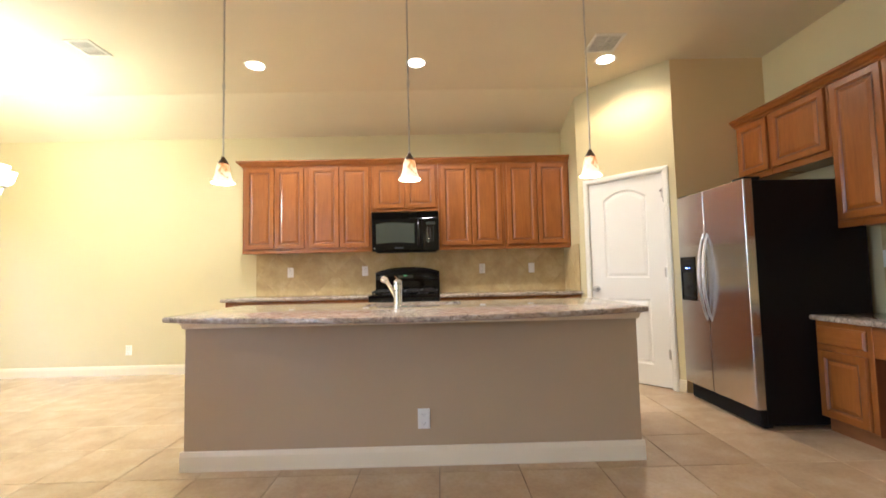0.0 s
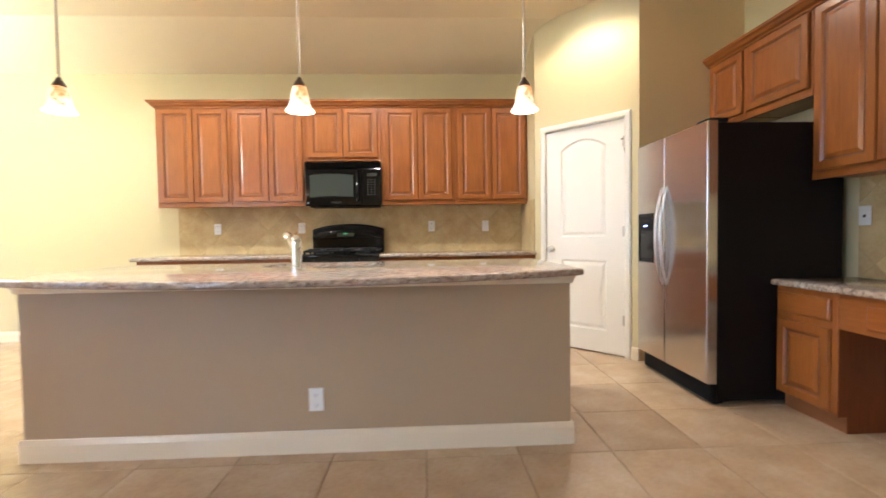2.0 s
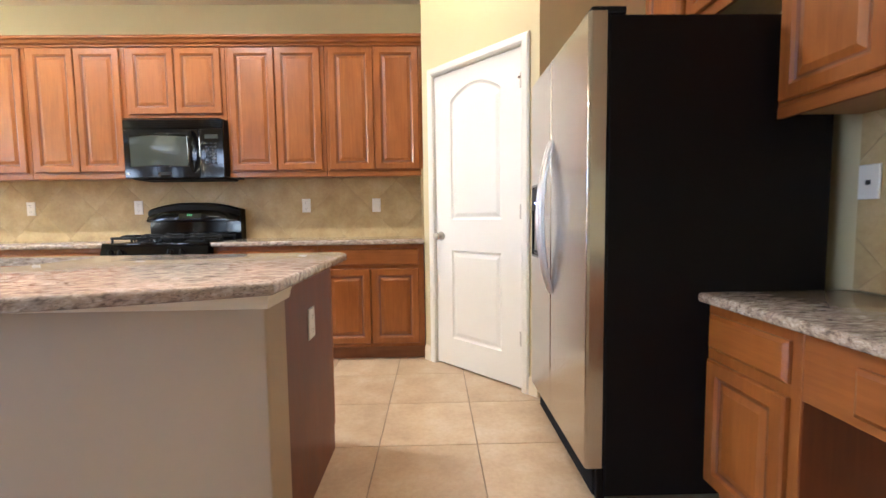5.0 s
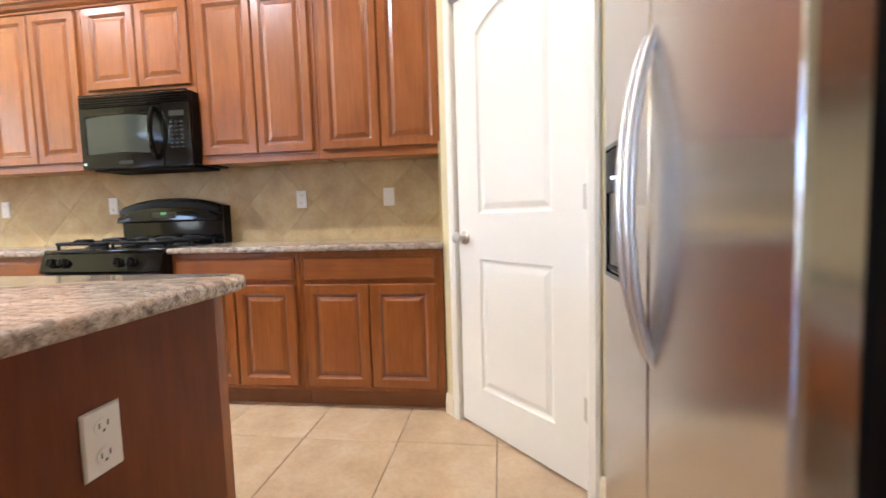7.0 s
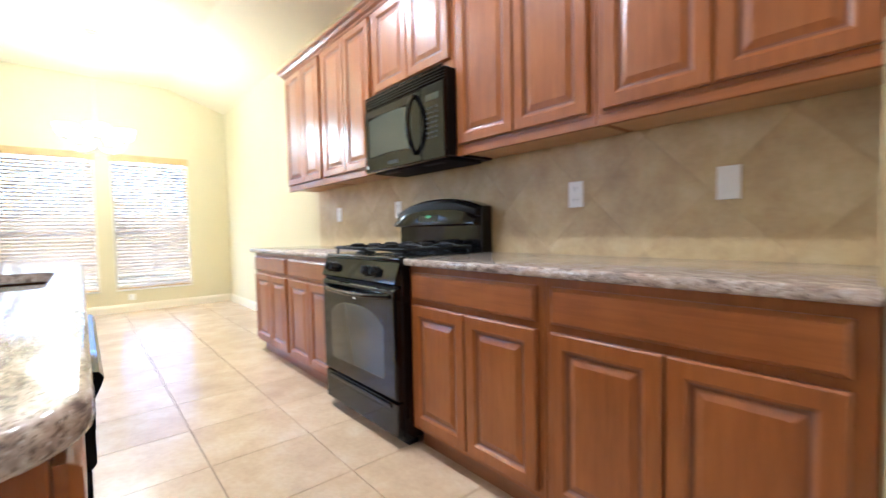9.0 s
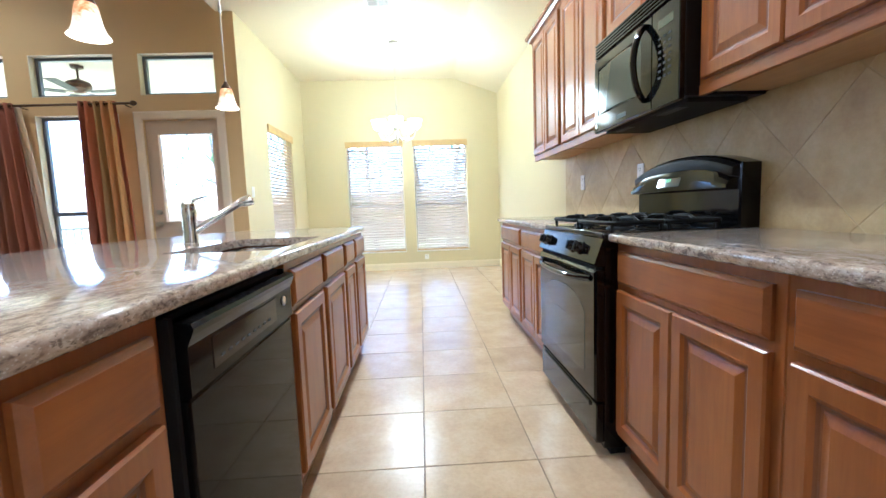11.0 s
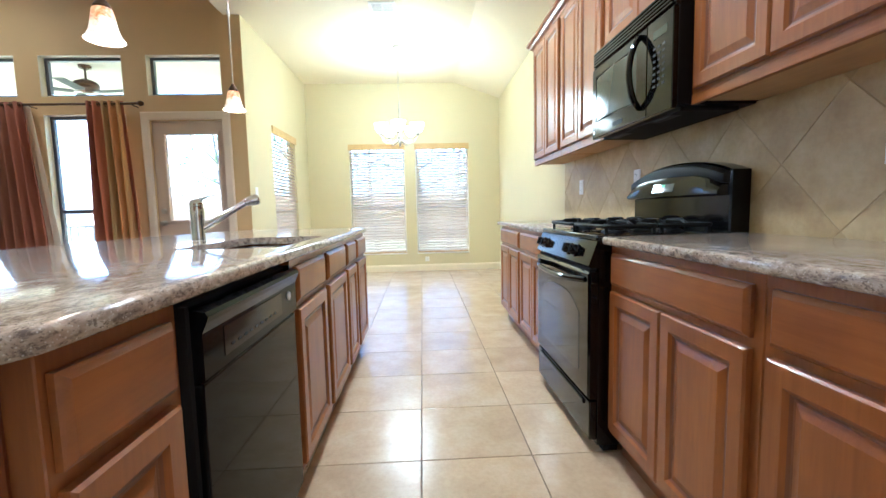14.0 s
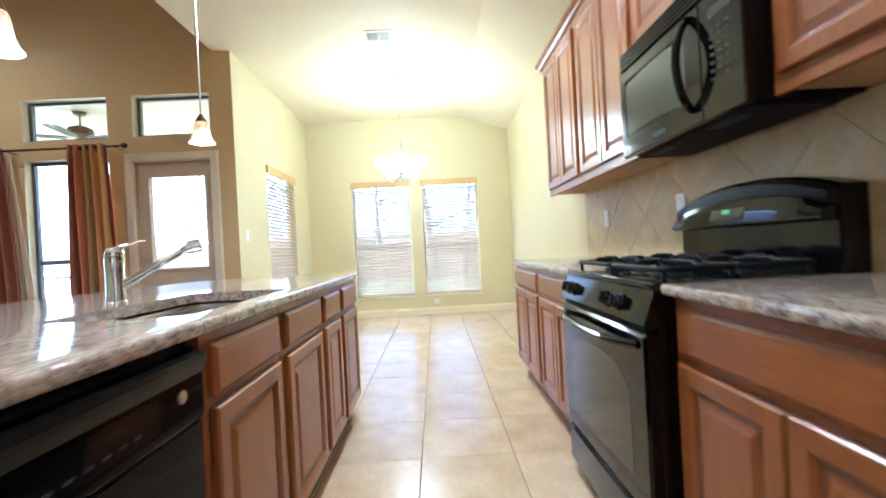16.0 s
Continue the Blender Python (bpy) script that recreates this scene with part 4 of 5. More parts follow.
md = part("door", rings([rect(0.001, SP, MZ0, 1.769, 0.022), rect(0.001, SP, MZ0, 1.769, 0.004), rect(0.007, SP - 0.003, MZ0 + 0.008, 1.763, -0.002), rect(0.045, SP - 0.085, 1.478, 1.722, -0.002), rect(0.050, SP - 0.090, 1.483, 1.717, 0.002)], cap_last=False), ENAMEL, mw, "glossy black door")
nb = 10


def wavy(y, ins):
    pts = []
    x0, x1, z0, z1 = 0.046 + ins, SP - 0.086 - ins, 1.479 + ins, 1.721 - ins
    for i in range(nb + 1):
        s = i / nb
        pts.append((x0 + (x1 - x0) * s, y, z0 + 0.012 * math.sin(math.pi * s)))
    for i in range(nb + 1):
        s = i / nb
        pts.append((x1 + (x0 - x1) * s, y, z1 - 0.018 + 0.018 * math.sin(math.pi * s)))
    return pts


part("window", rings([wavy(0.010, 0.0), wavy(0.0015, 0.0), wavy(0.001, 0.004)]), GREYGLASS, md, "grey tinted window")
part("window_back", boxes((0.044, SP - 0.084, 0.006, 0.012, 1.476, 1.724)), ENAMEL, md)
hp = [(SP - 0.045, -0.002, 1.445)]
for i in range(13):
    s = i / 12
    hp.append((SP - 0.045 + 0.012 * math.sin(math.pi * s), -0.012 - 0.050 * math.sin(math.pi * s) ** 0.7, 1.445 + 0.295 * s))
hp.append((SP - 0.045, -0.002, 1.740))
part("handle", tube(hp, 0.0135, 10), ENAMEL, md, "thick bowed black handle", smooth=True)
cpn = part("control_panel", boxes((SP + 0.003, MW - 0.001, -0.002, 0.022, MZ0, 1.769), bevel=0.004), ENAMEL, mw, "glossy black control panel")
part("display", boxes((SP + 0.05, MW - 0.04, -0.0035, -0.0018, 1.690, 1.722)), DARKGLASS, cpn)
for r in range(7):
    for c in range(3):
        x = SP + 0.052 + c * 0.034
        part("button", boxes((x, x + 0.018, -0.0032, -0.0018, 1.500 + r * 0.025, 1.508 + r * 0.025)), GREYMARK, cpn)
part("logo_plate", boxes((0.26, 0.36, -0.0035, -0.0018, 1.418, 1.438)), GREYMARK, md)
part("badge", turned([(0.0, 0.0), (0.010, 0.0), (0.010, -0.003), (0.0, -0.003)], 14, axis="y", at=(0.028, -0.002, 1.425)), NICKEL, md)

# ---- dishwasher: front towards +y ----
dwt = thing("dishwasher", "black built-in dishwasher with a pocket handle", "dishwasher", pose(1.412, YI + 0.022, 0, 0, 0, 180))
DWW = 0.616
part("tub", boxes((0.004, DWW - 0.004, 0.028, 0.60, 0.09, 0.852)), RUBBER, dwt)
part("toe_panel", boxes((0.01, DWW - 0.01, 0.045, 0.06, 0.005, 0.095)), RUBBER, dwt)
part("surround", boxes((0.0, 0.014, 0.010, 0.03, 0.09, 0.852)), RUBBER, dwt)
part("surround", boxes((DWW - 0.010, DWW, 0.010, 0.03, 0.09, 0.852)), RUBBER, dwt)
part("door", boxes((0.016, DWW - 0.012, -0.004, 0.027, 0.115, 0.700), bevel=0.006, seg=3), GLOSSBLACK, dwt, "glossy black door panel")
cpd = part("control_panel", rings([[(x, y, z) for y, z in ((0.027, 0.702), (-0.005, 0.702), (-0.010, 0.709), (-0.010, 0.798), (-0.019, 0.818), (-0.023, 0.830), (-0.018, 0.839), (0.0, 0.843), (0.027, 0.843))] for x in (0.016, DWW - 0.012)]), GLOSSBLACK, dwt, "black control panel with a protruding top lip")
part("button_recess", boxes((0.10, 0.46, -0.0115, -0.0092, 0.728, 0.790)), ENAMEL, cpd)
for i in range(9):
    part("button_mark", boxes((0.13 + i * 0.033, 0.145 + i * 0.033, -0.0125, -0.0112, 0.742, 0.747)), GREYMARK, cpd)
part("badge", turned([(0.0, 0.0), (0.013, 0.0), (0.013, -0.004), (0.0, -0.004)], 18, axis="y", at=(0.527, -0.010, 0.768)), NICKEL, cpd, "round nickel badge")

# ---- sink and faucet ----
sk = thing("sink", "undermount stainless double-bowl sink in the island", "sink", pose(0, 0, 0))
sx0, sx1, sy0, sy1 = SINK
div = (sx0 + sx1) / 2


def bowl(x0, x1):
    lps = []
    for ins, z in ((-0.012, 0.860), (0.0, 0.860), (0.004, 0.845), (0.012, 0.70), (0.03, 0.676), (0.06, 0.672)):
        lps.append([(x0 + ins, sy0 + ins, z), (x1 - ins, sy0 + ins, z), (x1 - ins, sy1 - ins, z), (x0 + ins, sy1 - ins, z)])
    return rings(lps, cap_first=False)


for a, b in ((sx0, div - 0.014), (div + 0.014, sx1)):
    bl = part("bowl", bowl(a, b), STEEL, sk, "brushed steel bowl")
    part("drain", turned([(0.0, 0.0), (0.042, 0.0), (0.042, 0.004), (0.030, 0.002), (0.0, 0.001)], 20, at=((a + b) / 2, (sy0 + sy1) / 2, 0.672)), CHROME, bl)
fc = thing("faucet", "chrome single-lever pull-out kitchen faucet", "faucet", pose(0.275, 3.385, ZTOP, 0, 0, 29) @ Matrix.Diagonal((1, 1, 0.92, 1)))
part("base", turned([(0.0, 0.0), (0.031, 0.0), (0.031, 0.006), (0.027, 0.010), (0.025, 0.016), (0.0, 0.016)], 24), CHROME, fc, smooth=True)
part("column", turned([(0.0, 0.012), (0.029, 0.012), (0.028, 0.06), (0.028, 0.11), (0.029, 0.125), (0.030, 0.155), (0.028, 0.168), (0.0, 0.172)], 24), CHROME, fc, smooth=True)
part("spout", tube([(0, 0.012, 0.060), (0, 0.06, 0.092), (0, 0.14, 0.148), (0, 0.20, 0.188)], [0.020, 0.0165, 0.015, 0.016], 14), CHROME, fc, "angled pull-out spout", smooth=True)
hd = part("spray_head", turned([(0.0, 0.0), (0.017, 0.0), (0.024, 0.020), (0.027, 0.040), (0.027, 0.060), (0.021, 0.066), (0.0, 0.066)], 18), CHROME, fc, "flared spray head", smooth=True)
hd.matrix_local = pose(0, 0.190, 0.186, -74, 0, 0)
cap = part("lever_cap", turned([(0.0, 0.170), (0.028, 0.170), (0.029, 0.180), (0.025, 0.194), (0.014, 0.203), (0.0, 0.205)], 20), CHROME, fc, "domed lever cap", smooth=True)
part("lever", tube([(0.0, 0.004, 0.194), (0.004, 0.026, 0.208), (0.010, 0.052, 0.217), (0.018, 0.088, 0.226)], [0.013, 0.008, 0.0045, 0.003], 12), CHROME, cap, "slim pointed lever", smooth=True)


# ---- lamps ----
PEND = thing("pendant_light", "bell-shaped alabaster glass pendant on a slim bronze rod", "pendant light", pose(-0.782, 3.138, 0), "pendants over the island")
SB = 1.714
shade_prof = [(0.027, 0.123), (0.035, 0.117), (0.039, 0.100), (0.043, 0.074), (0.048, 0.045), (0.057, 0.020), (0.070, 0.0), (0.067, 0.001), (0.054, 0.021), (0.045, 0.047), (0.040, 0.075), (0.036, 0.100), (0.029, 0.113)]
bm = bmesh.new()
rings([[(r * math.cos(2 * math.pi * i / 28), r * math.sin(2 * math.pi * i / 28), SB + h) for i in range(28)] for r, h in shade_prof], bm, False, False)
part("shade", bm, SHADE, PEND, "lit cream and amber glass shade", smooth=True)
part("holder", turned([(0.0, SB + 0.121), (0.029, SB + 0.119), (0.031, SB + 0.128), (0.024, SB + 0.142), (0.014, SB + 0.155), (0.009, SB + 0.168), (0.0, SB + 0.170)], 18), BRONZE, PEND, smooth=True)
part("rod", tube([(0, 0, SB + 0.16), (0, 0, SB + 0.70), (0, 0, SB + 1.05), (0, 0, ZC - 0.01)], 0.0055, 8), NICKEL, PEND)
part("coupling", tube([(0, 0, SB + 0.60), (0, 0, SB + 0.64)], 0.009, 8), NICKEL, PEND)
part("canopy", turned([(0.0, ZC - 0.001), (0.062, ZC - 0.002), (0.060, ZC - 0.012), (0.03, ZC - 0.022), (0.0, ZC - 0.024)], 20), BRONZE, PEND, smooth=True)
for x in (0.385, 1.528):
    copy_thing(PEND, pose(x, 3.138, 0))
for x in (-0.782, 0.385, 1.528):
    lamp("pendant_lamp", "POINT", P_PEND, WARM, pose(x, 3.138, SB + 0.035), radius=0.025)

CAN = thing("recessed_light", "lit recessed ceiling downlight with a white trim ring", "recessed light", pose(-1.114, 4.37, ZC), "recessed ceiling lights")
rings([[(r * math.cos(2 * math.pi * i / 28), r * math.sin(2 * math.pi * i / 28), z) for i in range(28)] for r, z in ((0.098, -0.001), (0.096, -0.006), (0.080, -0.007), (0.074, -0.0015))], bm := bmesh.new(), False, False)
part("trim_ring", bm, TRIM, CAN)
part("bulb", turned([(0.0, -0.0012), (0.073, -0.0012), (0.060, -0.004), (0.0, -0.006)], 24), BULB, CAN, "bright lamp face")
for x in (0.384, 2.164):
    copy_thing(CAN, pose(x, 4.37, ZC))
for x in (-1.114, 0.384, 2.164):
    lamp("recessed_or_fill_lamp", "SPOT", P_CAN * (0.42 if x > 2 else 1.0), AMBER if x > 2 else WARM, look((x, 4.37, ZC - 0.02), (x, 4.37, 0)), radius=0.06, spot=150, blend=0.45)
# two unseen fill lights of the same kind, added in the living room behind
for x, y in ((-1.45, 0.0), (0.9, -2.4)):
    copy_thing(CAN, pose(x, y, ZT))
    lamp("recessed_or_fill_lamp", "SPOT", P_LIVING_FILL, (1.0, 0.75, 0.47), look((x, y, ZT - 0.02), (x, y, 0)), radius=0.06, spot=160, blend=0.9)

CH = thing("chandelier", "five-arm chandelier with lit white bowl shades on a chain", "chandelier", pose(-3.44, 4.11, 0))
part("canopy", turned([(0.0, ZC - 0.001), (0.066, ZC - 0.002), (0.062, ZC - 0.016), (0.025, ZC - 0.030), (0.0, ZC - 0.032)], 20), NICKEL, CH, smooth=True)
zc_, k = ZC - 0.03, 0
chain = bmesh.new()
while zc_ > 2.42:
    a = 0 if k % 2 else math.pi / 2
    tube([(0.008 * math.cos(t) * math.cos(a), 0.008 * math.cos(t) * math.sin(a), zc_ - 0.016 + 0.018 * math.sin(t)) for t in [i * math.pi / 4 for i in range(8)]], 0.002, 5, chain, closed=True)
    zc_ -= 0.028
    k += 1
part("chain", chain, NICKEL, CH)
part("stem", turned([(0.0, 2.42), (0.008, 2.42), (0.010, 2.34), (0.020, 2.31), (0.010, 2.27), (0.010, 2.03), (0.022, 2.00), (0.030, 1.97), (0.022, 1.92), (0.012, 1.895), (0.016, 1.875), (0.010, 1.855), (0.0, 1.85)], 16), NICKEL, CH, smooth=True)
AR = 0.24
for i in range(5):
    a = 2 * math.pi * i / 5
    ca, sa = math.cos(a), math.sin(a)
    pts = [(0.02, 1.94), (0.09, 1.895), (0.16, 1.885), (0.215, 1.91), (AR, 1.965), (AR, 1.995)]
    arm = part("arm", tube([(r * ca, r * sa, z) for r, z in pts], 0.0065, 8), NICKEL, CH, smooth=True)
    part("cup", turned([(0.0, 1.985), (0.028, 1.99), (0.032, 2.005), (0.0, 2.006)], 14, at=(AR * ca, AR * sa, 0)), NICKEL, arm, smooth=True)
    bm = bmesh.new()
    rings([[(AR * ca + r * math.cos(2 * math.pi * j / 20), AR * sa + r * math.sin(2 * math.pi * j / 20), z) for j in range(20)] for r, z in ((0.012, 2.007), (0.045, 2.016), (0.070, 2.050), (0.082, 2.100), (0.090, 2.130), (0.086, 2.129), (0.077, 2.098), (0.064, 2.052), (0.038, 2.022))], bm, False, True)
    part("shade", bm, SHADE_C, arm, "lit white glass bowl shade", smooth=True)
lamp("chandelier_lamp", "POINT", P_CHAND, (1.0, 0.93, 0.71), pose(-3.44, 4.11, 2.26), radius=0.20)


def vent(x, y, w, h, turn=0):
    v = thing("ceiling_vent", "white louvred ceiling air vent", "ceiling vent", pose(x, y, ZC, 0, 0, turn), "ceiling vents")
    part("frame", rings([[(sx * (w / 2 - i), sy * (h / 2 - i), z) for sx, sy in ((-1, -1), (1, -1), (1, 1), (-1, 1))] for i, z in ((0, -0.001), (0.003, -0.009), (0.026, -0.010), (0.030, -0.003))], cap_first=False, cap_last=False), VENT_W, v)
    part("backing", boxes((-w / 2 + 0.028, w / 2 - 0.028, -h / 2 + 0.028, h / 2 - 0.028, -0.0025, -0.0012)), SLOT, v)
    n = int((h - 0.06) / 0.016)
    for i in range(n):
        y_ = -h / 2 + 0.034 + i * 0.016
        part("slat", boxes((-w / 2 + 0.029, -0.006, y_, y_ + 0.0065, -0.008, -0.004)), VENT_W, v)
        part("slat", boxes((0.006, w / 2 - 0.029, y_, y_ + 0.0065, -0.008, -0.004)), VENT_W, v)
    part("middle_bar", boxes((-0.006, 0.006, -h / 2 + 0.028, h / 2 - 0.028, -0.010, -0.003)), VENT_W, v)


vent(2.045, 4.08, 0.27, 0.30)
vent(-2.37, 4.02, 0.27, 0.21, 90)


# ---- outlets and switches: plate in the xz plane, front towards -y ----
def plate(name, label, m, kind, group=""):
    o = thing(name, label, "wall outlet" if kind == "outlet" else "light switch", m, group)
    part("cover_plate", rings([rect(-0.036, 0.036, -0.058, 0.058, 0.0), rect(-0.036, 0.036, -0.058, 0.058, -0.003), rect(-0.033, 0.033, -0.055, 0.055, -0.006)]), PLASTIC, o)
    if kind == "outlet":
        for z in (-0.026, 0.026):
            s = part("socket", rings([[(0.017 * math.cos(a), -0.0055 - d, z + 0.014 * math.sin(a)) for a in [i * math.pi / 8 for i in range(16)]] for d in (0, 0.002)]), PLASTIC, o)
            part("slot", boxes((-0.009, -0.007, -0.0082, -0.0074, z - 0.002, z + 0.007), (0.007, 0.009, -0.0082, -0.0074, z - 0.002, z + 0.007), (-0.002, 0.002, -0.0082, -0.0074, z - 0.010, z - 0.006)), SLOT, s)
    elif kind == "switch":
        part("rocker", rings([rect(-0.016, 0.016, -0.033, 0.033, -0.0055), rect(-0.016, 0.016, -0.033, 0.033, -0.008), rect(-0.014, 0.014, -0.031, 0.031, -0.0095)]), PLASTIC, o)
    else:
        part("jack", boxes((-0.008, 0.008, -0.0075, -0.0055, -0.010, 0.006)), SLOT, o)
    return o


for x in (-1.24, -0.34, 1.082):
    plate("wall_outlet", "white duplex outlet on the tiled backsplash", pose(x, 5.672, 1.178), "outlet", "backsplash outlets")
plate("light_switch", "white rocker switch on the tiled backsplash", pose(1.682, 5.672, 1.174), "switch", "backsplash outlets")
plate("wall_outlet", "white duplex outlet on the taupe island front", pose(0.448, 3.0655, 0.268), "outlet")
plate("wall_outlet", "white duplex outlet on the wooden island end", pose(XE + 0.005, 3.567, 0.664, 0, 0, 90), "outlet")
plate("wall_outlet", "white duplex outlet low on the yellow wall", pose(-3.18, YB - 0.0005, 0.295), "outlet")
plate("wall_outlet", "white duplex outlet below the nook windows", pose(XL + 0.0005, 4.44, 0.20, 0, 0, 90), "outlet").scale = (1, 1, 0.7)
plate("light_switch", "white rocker switch on the nook side wall", pose(-2.725, YN + 0.0005, 1.265, 0, 0, 180), "switch")
plate("phone_jack", "white phone jack plate on the tiled side wall", pose(3.6355, 3.375, 1.155, 0, 0, -90), "jack")
po = plate("wall_outlet", "white outlet with a plugged-in cord beside the desk", pose(3.6355, 3.195, 1.155, 0, 0, -90), "outlet")
part("plug", boxes((-0.012, 0.012, -0.035, -0.008, 0.008, 0.040), bevel=0.004), PLASTIC, po)
ul = thing("under_cabinet_light", "slim white lamp under the wall cabinet with a cord", "under-cabinet lamp", pose(3.52, 3.09, 1.387, 0, 0, -90))
part("housing", boxes((-0.02, 0.42, -0.03, 0.03, -0.034, -0.0125), bevel=0.006), PLASTIC, ul)
part("cord", tube([(-0.02, 0.0, -0.02), (-0.07, 0.03, -0.028), (-0.105, 0.07, -0.07), (-0.115, 0.10, -0.14), (-0.110, 0.085, -0.19), (-0.105, 0.085, -0.205)], 0.0035, 6), PLASTIC, ul, "thin white power cord")


# ---- windows ----
def window_unit(name, m, w, z0, z1, split=None, mat=None, grey=None):
    """A window in a wall opening; local x across, y through the wall (0 at the inner face, + outwards)."""
    f = mat or PLASTIC
    win = thing(name, "white framed sash window, bright outside", "window", m, kind="structure")
    b, y0, y1 = 0.036, 0.075, 0.115
    part("window_frame", boxes((0.001, b, y0, y1, z0 + 0.001, z1 - 0.001), (w - b, w - 0.001, y0, y1, z0 + 0.001, z1 - 0.001), (b, w - b, y0, y1, z0 + 0.001, z0 + b), (b, w - b, y0, y1, z1 - b, z1 - 0.001)), f, win)
    if split:
        part("meeting_rail", boxes((b, w - b, y0 + 0.004, y1 - 0.004, split - 0.022, split + 0.022), bevel=0.003), f, win)
        spans = ((z0 + b, split - 0.022), (split + 0.022, z1 - b))
    else:
        spans = ((z0 + b, z1 - b),)
    for a, c in spans:
        p = part("pane", boxes((b, w - b, 0.094, 0.097, a, c)), GLASS, win)
        p.visible_shadow = False
    return win


REVEAL = paint("pale_reveal_paint", (0.80, 0.76, 0.62), 0.45, 0.05)
GREYF = Mat("dark_window_frame", (0.17, 0.18, 0.20), 0.4, 0.3).m
for i, (a, b) in enumerate((W1, W2)):
    window_unit("window_%d" % (i + 1), pose(XL, a, 0, 0, 0, 90), b - a, WZ[0], WZ[1], 1.08)
    setting("trim_window_sill", boxes((XL - 0.07, XL + 0.012, a + 0.001, b - 0.001, WZ[0] + 0.0005, WZ[0] + 0.018), bevel=0.003), TRIM, "painted window sill", "window sill")
window_unit("window_3", pose(SX[1], YN, 0, 0, 0, 180), SX[1] - SX[0], SZ[0], SZ[1], 1.08)
n = 4
for a, b, z0, z1 in OPEN[1:]:
    window_unit("window_%d" % n, pose(XD, a, 0, 0, 0, 90), b - a, z0, z1, 1.09 if z0 < 1 else None, GREYF)
    # pale painted returns of the opening
    setting("trim_window_reveal", boxes((XD - 0.074, XD + 0.0005, a + 0.0005, a + 0.005, z0 + 0.0005, z1 - 0.0005), (XD - 0.074, XD + 0.0005, b - 0.005, b - 0.0005, z0 + 0.0005, z1 - 0.0005),
                                        (XD - 0.074, XD + 0.0005, a + 0.006, b - 0.006, z1 - 0.005, z1 - 0.0005), (XD - 0.074, XD + 0.0005, a + 0.006, b - 0.006, z0 + 0.0005, z0 + 0.005)), REVEAL, "pale painted window reveal", "window reveal")
    n += 1


def blind(m, w, z0, z1, tilt, group):
    """A slatted blind with a bamboo valance; local x across, front towards -y."""
    o = thing("window_blind", "open cream slatted blind under a bamboo valance", "window blind", m, group)
    part("valance", boxes((-0.012, w + 0.012, -0.022, 0.0, z1 - 0.085, z1 + 0.012), bevel=0.004), BAMBOO, o, "tan bamboo valance")
    part("head_rail", boxes((0.004, w - 0.004, 0.006, 0.05, z1 - 0.045, z1 - 0.003)), BAMBOO, o)
    part("bottom_rail", boxes((0.008, w - 0.008, 0.006, 0.052, z0 + 0.004, z0 + 0.024), bevel=0.004), BAMBOO, o)
    n = int((z1 - z0 - 0.12) / 0.044)
    me = None
    for i in range(n):
        if me is None:
            b = bmesh.new()
            prof = [(-0.024, 0.0), (-0.012, 0.002), (0.0, 0.0028), (0.012, 0.002), (0.024, 0.0), (0.024, -0.0025), (0.012, -0.0005), (0.0, 0.0003), (-0.012, -0.0005), (-0.024, -0.0025)]
            rings([[(x, y, z) for y, z in prof] for x in (0.008, w - 0.008)], b)
            s = part("slat", b, SLAT, o)
            me = s.data
        else:
            s = new("slat", me)
            s.parent = o
        s.matrix_local = pose(0, 0.029, z0 + 0.045 + i * 0.044, tilt, 0, 0)
    for x in (0.14, w - 0.14):
        part("ladder_cord", boxes((x - 0.002, x + 0.002, 0.003, 0.005, z0 + 0.02, z1 - 0.08)), SLAT, o)
    part("tilt_cord", tube([(w - 0.06, -0.004, z1 - 0.08), (w - 0.06, -0.006, z1 - 0.9)], 0.0022, 6), SLAT, o)
    part("tassel", turned([(0.0, 0.0), (0.009, 0.002), (0.006, 0.03), (0.0, 0.034)], 10, at=(w - 0.06, -0.006, z1 - 0.93)), BAMBOO, o)
    return o


for a, b in (W1, W2):
    blind(pose(XL, a + 0.002, 0, 0, 0, 90), b - a - 0.004, WZ[0] + 0.018, WZ[1] - 0.002, 46, "nook window blinds")
blind(pose(SX[1] - 0.002, YN, 0, 0, 0, 180), SX[1] - SX[0] - 0.004, SZ[0], SZ[1] - 0.002, 52, "nook window blinds")

# ---- back door ----
bd = thing("back_door", "closed beige exterior door with a tall glass pane", "door", pose(XD - 0.02, DY[0] + 0.004, 0, 0, 0, 90))
bw = DY[1] - DY[0] - 0.008
gx0, gx1, gz0, gz1 = 0.128, bw - 0.068, 0.975, 1.882
part("leaf", boxes((0, gx0, 0, 0.044, 0.01, 2.022), (gx1, bw, 0, 0.044, 0.01, 2.022), (gx0, gx1, 0, 0.044, 0.01, gz0), (gx0, gx1, 0, 0.044, gz1, 2.022)), BACKDOOR, bd)
part("glass_frame", rings([rect(gx0 - 0.03, gx1 + 0.03, gz0 - 0.03, gz1 + 0.03, -0.001), rect(gx0 - 0.028, gx1 + 0.028, gz0 - 0.028, gz1 + 0.028, -0.010), rect(gx0 - 0.004, gx1 + 0.004, gz0 - 0.004, gz1 + 0.004, -0.012), rect(gx0, gx1, gz0, gz1, 0.010)], cap_first=False, cap_last=False), BACKDOOR, bd)
gp = part("pane", boxes((gx0, gx1, 0.018, 0.022, gz0, gz1)), GLASS, bd)
gp.visible_shadow = False
